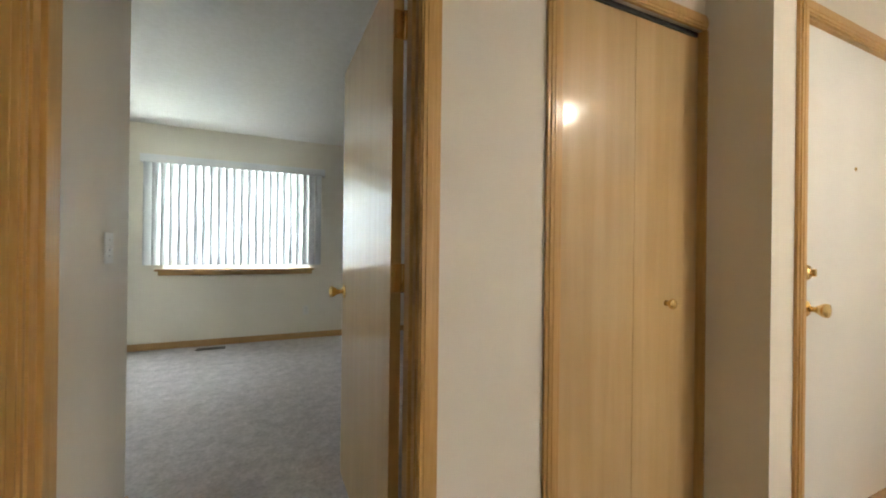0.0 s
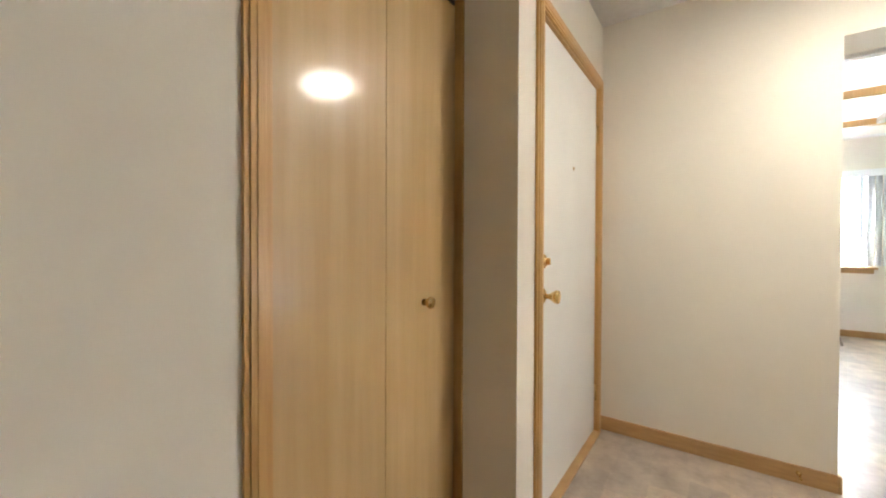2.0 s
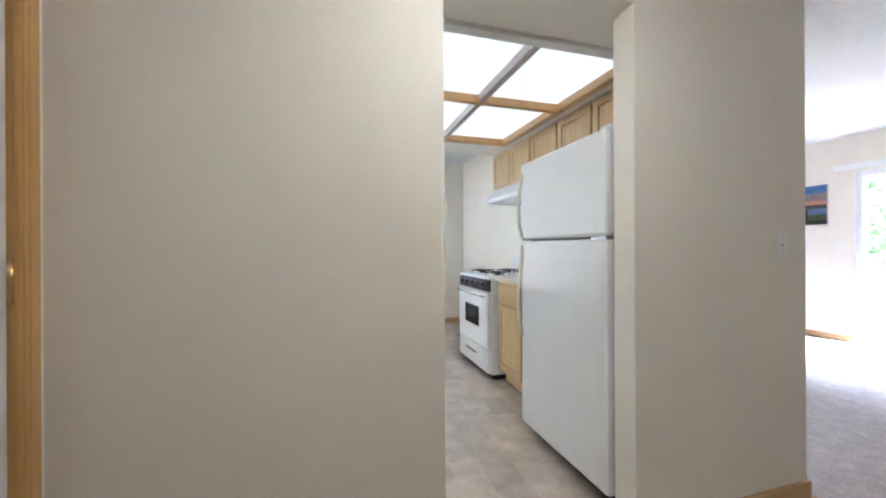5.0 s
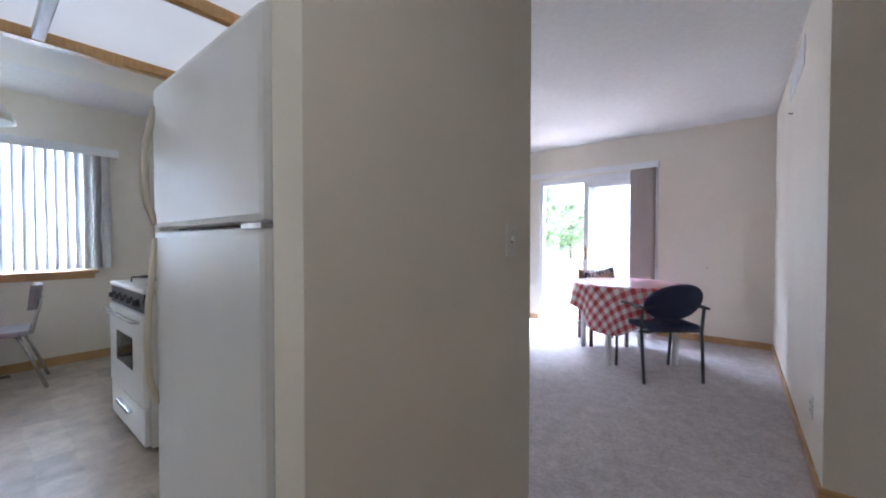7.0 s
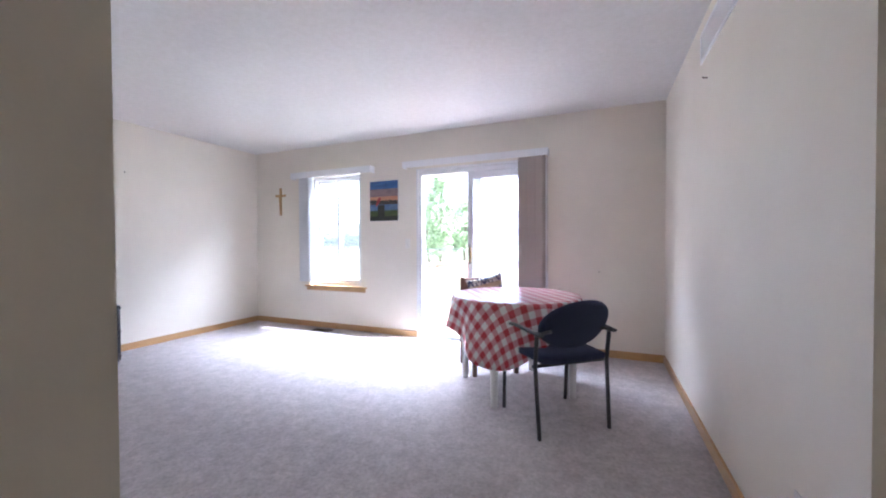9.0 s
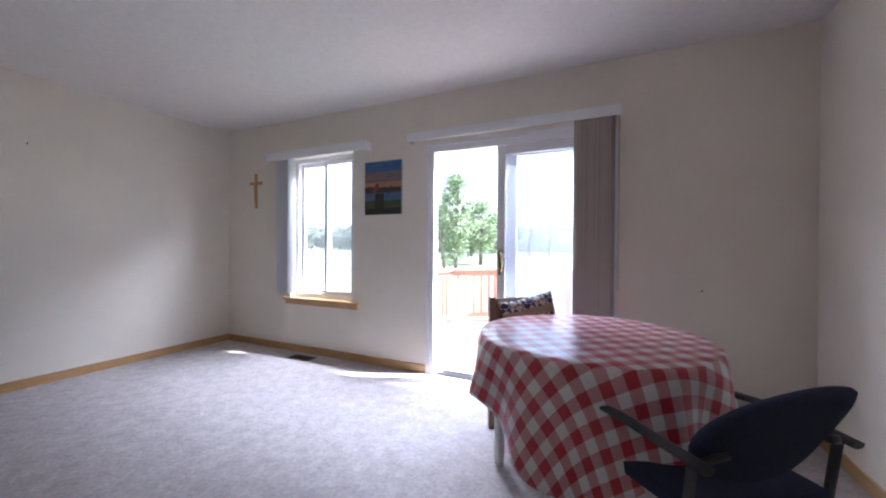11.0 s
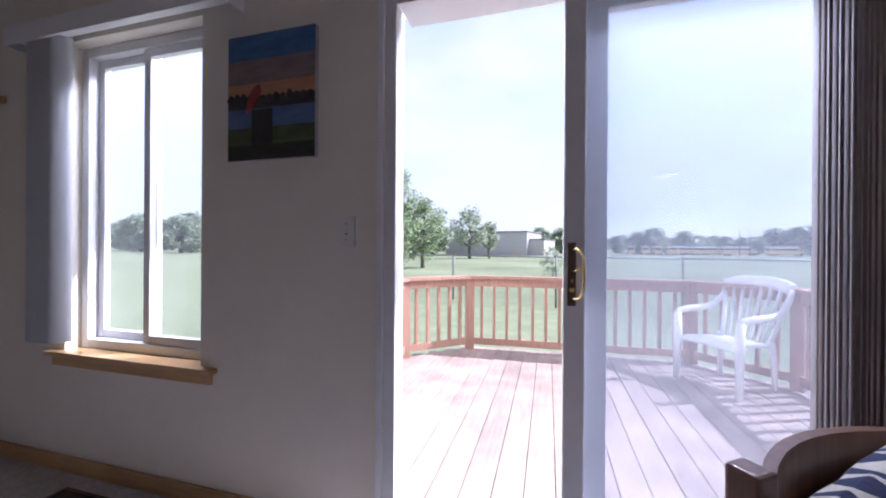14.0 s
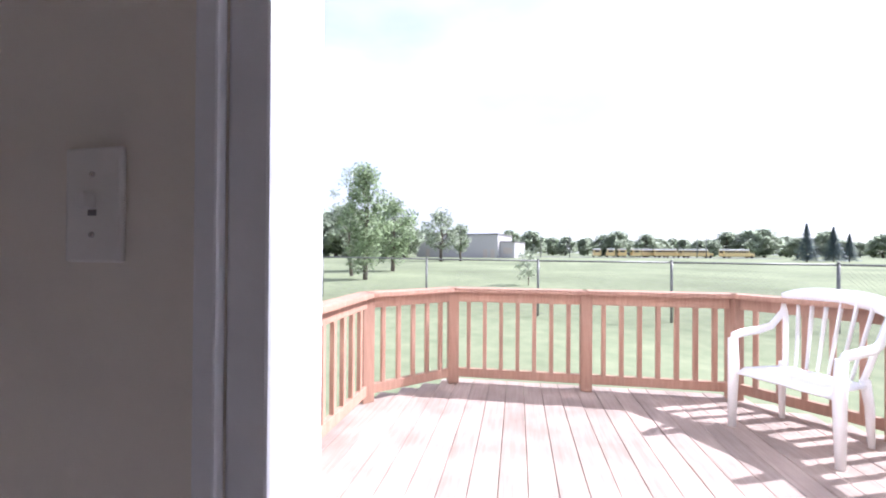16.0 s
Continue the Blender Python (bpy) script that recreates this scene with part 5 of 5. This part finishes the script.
random.seed(11)
x = 1.84
while x < 5.40:
    bm = bmesh.new()
    box(bm, x, deck_end(min(max(x + 0.07, 1.93), 5.33)), DZ - 0.036, x + 0.1405, -5.86, DZ + random.uniform(-0.002, 0.002), bevel=0.004)
    part("board", bm, DECK, deck)
    x += 0.1445
boxes("joist", RAIL, deck, (1.84, -6.6, -0.26, 5.42, -6.56, DZ - 0.038), (1.84, -8.1, -0.26, 5.42, -8.06, DZ - 0.038), (2.4, -8.6, -0.26, 4.8, -8.56, DZ - 0.038))
boxes("footing", RAIL, deck, (2.0, -8.06, -0.55, 2.1, -7.96, -0.26), (5.2, -8.06, -0.55, 5.3, -7.96, -0.26), (3.6, -8.06, -0.55, 3.7, -7.96, -0.26))
railing = thing("deck_railing", pose(0, 0, 0), "reddish-brown timber railing with square balusters", "railing", kind="structure")
bm = bmesh.new()
box(bm, -0.016, -0.016, 0.0, 0.016, 0.016, 0.655, bevel=0.003)
baluster = bpy.data.meshes.new("baluster")
bm.to_mesh(baluster)
bm.free()
baluster.materials.append(RAIL)
for i, (x, y) in enumerate(POSTS):
    bm = bmesh.new()
    box(bm, -0.045, -0.045, 0, 0.045, 0.045, 0.80, bevel=0.004)
    post = part("post", bm, RAIL, railing)
    turn = 45 if i in (1, 5) else (22 if i in (2, 4) else 0)
    post.matrix_basis = pose(x, y, DZ, 0, 0, turn)
for (xa, ya), (xb, yb) in zip(POSTS, POSTS[1:]):
    a, b = Vector((xa, ya, DZ)), Vector((xb, yb, DZ))
    length, turn = (b - a).length, math.degrees(math.atan2(yb - ya, xb - xa))
    m = pose(xa, ya, DZ, 0, 0, turn)
    for name, size in (("top_rail", (-0.02, -0.07, 0.80, length + 0.02, 0.07, 0.836)), ("upper_rail", (0.045, -0.019, 0.715, length - 0.045, 0.019, 0.80)), ("lower_rail", (0.045, -0.019, 0.055, length - 0.045, 0.019, 0.13))):
        bm = bmesh.new()
        box(bm, *size, bevel=0.004)
        part(name, bm, RAIL, railing).matrix_basis = m
    n = max(3, round(length / 0.135))
    for k in range(1, n):
        shared("baluster", baluster, railing, m @ pose(length * k / n, 0.0, 0.10))


def resin_chair(m):
    """A moulded garden armchair: slatted flared back, arms in one sweep, four tapered legs. Faces +y."""
    ch = thing("garden_chair", m, "white moulded plastic garden armchair on the deck", "chair")
    bm = bmesh.new()
    grid = []
    for j in range(7):
        y = 0.25 - 0.48 * j / 6
        grid.append([bm.verts.new((xx * (0.235 - 0.02 * j / 6), y, 0.40 - 0.03 * j / 6 - 0.02 * math.sin(math.pi * j / 6) * (1 - xx * xx) - (0.03 if j == 0 else 0))) for xx in np.linspace(-1, 1, 9)])
    for a, b in zip(grid, grid[1:]):
        for k in range(8):
            bm.faces.new((a[k], a[k + 1], b[k + 1], b[k])).smooth = True
    seat = part("seat", bm, PLASTIC, ch)
    solid = seat.modifiers.new("thickness", "SOLIDIFY")
    solid.thickness = 0.012

    def back(u, h):
        return Vector((u * (0.19 + 0.07 * h), -0.205 - 0.15 * h - 0.02 * (1 - u * u), 0.38 + 0.49 * h - 0.05 * abs(u) ** 3 * h))
    for k in range(6):
        u = -0.72 + 1.44 * k / 5
        bm = bmesh.new()
        tube(bm, [back(u, h / 6) for h in range(7)], 0.022, 8, [0.019 + 0.0012 * h for h in range(7)], flat=0.3)
        part("slat", bm, PLASTIC, ch)
    bm = bmesh.new()
    tube(bm, [back(-1 + 2 * k / 16, 1.0) for k in range(17)], 0.036, 10, flat=1.5)
    part("top_rail", bm, PLASTIC, ch)
    for s in (-1, 1):
        bm = bmesh.new()
        tube(bm, [back(s, 1.0), back(s, 0.8) + Vector((0.012 * s, 0.01, 0)), Vector((0.27 * s, -0.20, 0.64)), Vector((0.285 * s, -0.08, 0.615)), Vector((0.285 * s, 0.10, 0.61)), Vector((0.275 * s, 0.215, 0.60)), Vector((0.268 * s, 0.245, 0.55))], 0.030, 10, flat=0.5)
        part("armrest", bm, PLASTIC, ch)
        bm = bmesh.new()
        tube(bm, [(0.268 * s, 0.235, 0.585), (0.262 * s, 0.238, 0.40), (0.268 * s, 0.245, 0.0)], 0.03, 10, [0.034, 0.040, 0.028], flat=0.75)
        part("leg", bm, PLASTIC, ch)
        bm = bmesh.new()
        tube(bm, [(0.20 * s, -0.20, 0.40), (0.215 * s, -0.215, 0.25), (0.22 * s, -0.225, 0.0)], 0.03, 10, [0.034, 0.03, 0.021], flat=0.7)
        part("leg", bm, PLASTIC, ch)
        bm = bmesh.new()
        tube(bm, [back(s, h / 6) for h in range(7)], 0.026, 8, flat=0.5)
        part("back_side", bm, PLASTIC, ch)
    return ch


resin_chair(pose(2.44, -8.145, DZ, 0, 0, -57))

# ---- outdoors ----
GZ = -0.5
bm = bmesh.new()
R = 900
ring_radii = [0, 12, 30, 70, 150, 320, 600, R]
rows = []
for r in ring_radii:
    rows.append([bm.verts.new((4 + r * math.cos(2 * math.pi * k / 48), -5 + r * math.sin(2 * math.pi * k / 48), GZ - 0.0008 * r)) for k in (range(48) if r else range(1))])
for j, (a, b) in enumerate(zip(rows, rows[1:])):
    for k in range(48):
        bm.faces.new((a[0], b[k], b[(k + 1) % 48]) if j == 0 else (a[k], b[k], b[(k + 1) % 48], a[(k + 1) % 48]))
tagged(part("ground", bm, GRASS), "wide mown lawn and playing field", "lawn", kind="structure")
setting("wall_foundation", BLOCK, "concrete house foundation", "foundation", (-2.6, -5.80, -0.6, 7.25, 5.25, -0.125))


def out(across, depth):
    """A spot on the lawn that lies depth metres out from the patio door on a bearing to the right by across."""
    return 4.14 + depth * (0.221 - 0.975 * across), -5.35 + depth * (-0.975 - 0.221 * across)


# chain-link fence
FENCE = [(19.5, -21.2), (15.2, -19.3), (10.9, -17.4), (6.75, -15.75), (3.69, -15.1), (0.70, -14.9), (-2.2, -14.4), (-5.1, -13.9), (-8.0, -13.4), (-12.0, -12.7)]
fence = thing("chain_link_fence", pose(0, 0, 0), "galvanised chain-link fence across the lawn", "fence")
for x, y in FENCE:
    bm = bmesh.new()
    tube(bm, [(x, y, GZ - 0.05), (x, y, 0.90)], 0.030, 8)
    lathe(bm, [(0.034, 0.90), (0.03, 0.93), (0.005, 0.945)], 8, Matrix.Translation((x, y, 0)))
    part("post", bm, FENCE_STEEL, fence)
for (xa, ya), (xb, yb) in zip(FENCE, FENCE[1:]):
    bm = bmesh.new()
    tube(bm, [(xa, ya, 0.88), (xb, yb, 0.88)], 0.021, 8)
    part("top_rail", bm, FENCE_STEEL, fence)
bm = bmesh.new()
for (xa, ya), (xb, yb) in zip(FENCE[1:], FENCE[2:]):
    a, b = Vector((xa, ya, 0)), Vector((xb, yb, 0))
    length = (b - a).length
    way = (b - a) / length
    tall, n = 1.36, int(length / 0.09)
    for k in range(n):
        for s in (-1, 1):
            s0 = 0.09 * k
            s1 = s0 + s * tall
            z0, z1 = GZ, GZ + tall
            if s1 < 0:
                z1, s1 = GZ + s0, 0.0
            if s1 > length:
                z1, s1 = GZ + (length - s0), length
            p, q = a + way * s0 + Vector((0, 0, z0)), a + way * s1 + Vector((0, 0, z1))
            side = way.cross((q - p).normalized()) if (q - p).length > 0.01 else None
            if side is None or side.length < 1e-4:
                continue
            tube(bm, [p, q], 0.0016, 3)
tagged(part("wire_mesh", bm, FENCE_STEEL, fence), kind="stuff")


def leaf_cloud(bm, rng, spots, count, size):
    """count small leaf quads scattered in blobs (centre, radius), thin at the rims."""
    for _ in range(count):
        c, r = spots[rng.randrange(len(spots))]
        d = Vector((rng.gauss(0, 1), rng.gauss(0, 1), rng.gauss(0, 0.8))).normalized() * r * rng.random() ** 0.45
        p = Vector(c) + d
        turn = Euler((rng.uniform(-1, 1), rng.uniform(-1, 1), rng.uniform(0, 6.28))).to_matrix()
        s = size * rng.uniform(0.6, 1.3)
        bm.faces.new([bm.verts.new(p + turn @ Vector(q)) for q in ((-s, 0, 0), (0, -0.55 * s, 0.1 * s), (s, 0, 0), (0, 0.55 * s, 0.1 * s))])


def tree(m, height, spread, trunk, label, leaf=LEAF, leaves=5000, size=0.09, seed=1, bare=0.28, blobs=26, narrow_base=False):
    rng = random.Random(seed)
    ob = thing("tree", m, label, "tree")
    bm = bmesh.new()
    bend = [Vector((rng.uniform(-0.03, 0.03) * height, rng.uniform(-0.03, 0.03) * height, height * h)) for h in (0.0, 0.2, 0.4, 0.6, 0.8, 0.93)]
    bend[0] = Vector((0, 0, -0.1))
    tube(bm, bend, trunk, 10, [trunk * 1.25, trunk, trunk * 0.8, trunk * 0.5, trunk * 0.28, trunk * 0.1])
    spots = []
    for k in range(blobs):
        h = bare + (0.97 - bare) * (k + 0.5) / blobs
        lift = (h - bare) / (1 - bare)
        shape = math.sin(math.pi * min(1, 0.12 + lift * 0.9)) ** 0.7 if not narrow_base else (0.35 + 0.9 * lift) * (1 - lift ** 3)
        a = k * 2.4 + rng.uniform(-0.5, 0.5)
        reach = spread * shape * rng.uniform(0.35, 1.0)
        tip = Vector((reach * math.cos(a), reach * math.sin(a), height * h))
        root = Vector((0, 0, height * max(bare * 0.7, h - 0.16)))
        tube(bm, [root, root.lerp(tip, 0.5) + Vector((0, 0, 0.04 * height)), tip], 0.02, 6, [trunk * 0.35 * (1 - 0.5 * lift), trunk * 0.2, trunk * 0.05])
        spots.append((tip, spread * rng.uniform(0.22, 0.42)))
    part("trunk", bm, BARK, ob)
    bm = bmesh.new()
    leaf_cloud(bm, rng, spots, leaves, size)
    part("crown", bm, leaf, ob)
    return ob


def spruce(m, height, spread, seed):
    rng = random.Random(seed)
    ob = thing("spruce_tree", m, "tall blue-green spruce beyond the field", "tree")
    bm = bmesh.new()
    tube(bm, [(0, 0, -0.1), (0, 0, height * 0.97)], 0.2, 8, [0.02 * height, 0.003 * height])
    part("trunk", bm, BARK, ob)
    bm = bmesh.new()
    for k in range(3000):
        h = rng.random() ** 1.3
        layer = 0.82 + 0.18 * math.sin(h * 55)
        r = spread * (1 - h) * layer * rng.uniform(0.35, 1.0)
        a = rng.uniform(0, 6.283)
        p = Vector((r * math.cos(a), r * math.sin(a), height * (0.06 + 0.94 * h) - 0.16 * r))
        w = Vector((math.cos(a), math.sin(a), -0.35)) * height * 0.032
        s = Vector((-math.sin(a), math.cos(a), 0.1)) * height * 0.013
        bm.faces.new([bm.verts.new(q) for q in (p - w, p + s, p + w, p - s)])
    part("crown", bm, SPRUCE, ob)
    return ob


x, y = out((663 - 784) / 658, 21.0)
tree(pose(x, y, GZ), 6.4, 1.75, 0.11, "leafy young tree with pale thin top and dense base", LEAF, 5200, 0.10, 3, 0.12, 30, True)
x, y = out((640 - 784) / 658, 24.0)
tree(pose(x, y, GZ), 7.0, 1.5, 0.09, "thin-crowned silver maple with sparse pale leaves", PALE_HAZE_LEAF, 1600, 0.09, 5, 0.30, 26)
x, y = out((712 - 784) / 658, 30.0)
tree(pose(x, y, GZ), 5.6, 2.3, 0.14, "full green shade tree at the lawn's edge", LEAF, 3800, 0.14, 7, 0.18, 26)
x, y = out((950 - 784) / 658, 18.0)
tree(pose(x, y, GZ), 1.7, 0.8, 0.025, "small sapling with light green leaves", PALE_HAZE_LEAF, 900, 0.06, 9, 0.25, 14)
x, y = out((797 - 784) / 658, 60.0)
tree(pose(x, y, GZ), 8.0, 3.3, 0.22, "open-crowned tree in the field", PALE_HAZE_LEAF, 2600, 0.22, 12, 0.28, 26)
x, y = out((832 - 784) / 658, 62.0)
tree(pose(x, y, GZ), 6.0, 2.0, 0.16, "open-crowned tree in the field", PALE_HAZE_LEAF, 1800, 0.2, 14, 0.3, 22)

# Far crowns wear the paled leaf colour in place of haze in the air.
far_a = tree(pose(*out(-0.32, 95), GZ - 0.1), 11, 5.0, 0.35, "broad green tree in the far tree line", PALE_HAZE_LEAF, 3600, 0.5, 21, 0.12, 28)
far_b = tree(pose(*out(-0.26, 88), GZ - 0.1), 9, 4.2, 0.3, "broad green tree in the far tree line", PALE_HAZE_LEAF, 3200, 0.45, 22, 0.14, 26)
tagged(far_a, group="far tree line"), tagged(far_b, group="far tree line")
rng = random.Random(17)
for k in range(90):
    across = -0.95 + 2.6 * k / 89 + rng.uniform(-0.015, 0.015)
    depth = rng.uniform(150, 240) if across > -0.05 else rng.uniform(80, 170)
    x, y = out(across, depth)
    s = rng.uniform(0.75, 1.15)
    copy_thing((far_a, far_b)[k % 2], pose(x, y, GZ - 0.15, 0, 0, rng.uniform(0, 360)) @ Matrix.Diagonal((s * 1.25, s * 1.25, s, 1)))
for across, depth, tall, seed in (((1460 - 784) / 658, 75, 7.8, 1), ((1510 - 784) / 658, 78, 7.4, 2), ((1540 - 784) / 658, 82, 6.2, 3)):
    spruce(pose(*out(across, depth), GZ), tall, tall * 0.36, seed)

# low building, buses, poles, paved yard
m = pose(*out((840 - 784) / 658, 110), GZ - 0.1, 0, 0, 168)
hall = thing("school_building", m, "long low pale masonry building across the field", "building")
boxes("wall", BLOCK, hall, (-12, -8, 0, 12, 8, 6.2), (12, -6, 0, 16, 8, 4.2))
boxes("roof", ROOFING, hall, (-12.2, -8.2, 6.2, 12.2, 8.2, 6.5), (12.2, -6.2, 4.2, 16.2, 8.2, 4.45))
for x in (-9, 8, 10):
    for s in (-1, 1):
        boxes("door", GREY_TRIM, hall, (x, s * 8 - 0.05, 0.0, x + 1.2, s * 8 + 0.05, 2.3))
boxes("window", GREY_TRIM, hall, (13, -6.05, 1.2, 15.4, -5.95, 2.8))
boxes("window", GREY_TRIM, hall, (13, 7.95, 1.2, 15.4, 8.05, 2.8))
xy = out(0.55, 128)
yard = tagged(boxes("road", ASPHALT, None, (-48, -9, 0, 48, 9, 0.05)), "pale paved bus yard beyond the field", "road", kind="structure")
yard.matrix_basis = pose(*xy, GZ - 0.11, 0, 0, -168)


def school_bus(m):
    bus = thing("school_bus", m, "yellow school bus with white roof, parked", "bus", "row of parked buses")
    boxes("body", BUS_YELLOW, bus, (-5, -1.2, 0.55, 4.2, 1.2, 1.75), bevel=0.12)
    boxes("upper_body", BUS_YELLOW, bus, (-5, -1.2, 1.75, 3.6, 1.2, 2.5), bevel=0.08)
    boxes("roof", BUS_WHITE, bus, (-5.02, -1.18, 2.5, 3.58, 1.18, 2.95), bevel=0.2)
    boxes("bonnet", BUS_YELLOW, bus, (4.2, -1.0, 0.55, 5.5, 1.0, 1.6), bevel=0.15)
    boxes("windscreen", GLASS_DARK, bus, (3.6, -1.0, 1.8, 3.66, 1.0, 2.45))
    boxes("rear_window", GLASS_DARK, bus, (-5.05, -0.8, 1.75, -5.0, 0.8, 2.35))
    for k in range(9):
        for s in (-1, 1):
            boxes("window", GLASS_DARK, bus, (-4.7 + 0.9 * k, s * 1.2 - 0.02, 1.82, -4.0 + 0.9 * k, s * 1.2 + 0.02, 2.4))
    for x in (-3.2, 4.3):
        for s in (-1, 1):
            bm = bmesh.new()
            lathe(bm, [(0.5, -0.14), (0.52, -0.08), (0.52, 0.08), (0.5, 0.14)], 18, pose(x, s * 1.02, 0.5, 90, 0, 0))
            part("wheel", bm, TYRE, bus)
    return bus


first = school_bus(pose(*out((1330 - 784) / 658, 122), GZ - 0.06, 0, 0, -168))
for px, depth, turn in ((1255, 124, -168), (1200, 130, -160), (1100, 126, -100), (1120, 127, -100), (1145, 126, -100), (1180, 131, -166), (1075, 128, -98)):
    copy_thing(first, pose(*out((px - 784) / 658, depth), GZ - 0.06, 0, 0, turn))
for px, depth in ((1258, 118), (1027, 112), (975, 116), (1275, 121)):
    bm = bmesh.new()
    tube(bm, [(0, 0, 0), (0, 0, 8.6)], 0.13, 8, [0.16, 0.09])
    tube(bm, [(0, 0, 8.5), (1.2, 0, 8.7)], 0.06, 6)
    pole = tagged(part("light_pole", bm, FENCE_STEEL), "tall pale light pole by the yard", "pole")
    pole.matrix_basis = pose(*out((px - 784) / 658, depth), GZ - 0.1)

# neighbouring house, seen through the kitchen blind
house = thing("neighbour_house", pose(11.5, -0.5, GZ), "white lap-sided neighbouring house", "house")
boxes("wall", SIDING, house, (0, -6, 0, 7, 6, 3.0))
bm = bmesh.new()
box(bm, -0.012, -6.0, 0.0, 0.0, 6.0, 0.112)
lap = bpy.data.meshes.new("siding_board")
bm.to_mesh(lap)
bm.free()
lap.materials.append(SIDING)
for k in range(25):
    shared("siding_board", lap, house, pose(-0.002, 0, 0.10 + 0.115 * k, 0, 3, 0))
bm = bmesh.new()
prism = [[bm.verts.new((x, y, z)) for y, z in ((-6.5, 2.9), (6.5, 2.9), (0, 5.4))] for x in (-0.5, 7.5)]
for k in range(3):
    bm.faces.new((prism[0][k], prism[0][(k + 1) % 3], prism[1][(k + 1) % 3], prism[1][k]))
bm.faces.new(prism[0])
bm.faces.new(prism[1])
part("roof", bm, ROOFING, house)
boxes("window", GLASS_DARK, house, (-0.03, -0.6, 1.1, -0.005, 0.5, 2.1))

# garden behind the bedroom window
for x, y, s in ((-3.0, 12.5, 31), (1.2, 14.0, 32)):
    tree(pose(x, y, GZ), 6.0, 2.6, 0.15, "leafy tree outside the bedroom window", LEAF, 3500, 0.16, s, 0.1, 26)
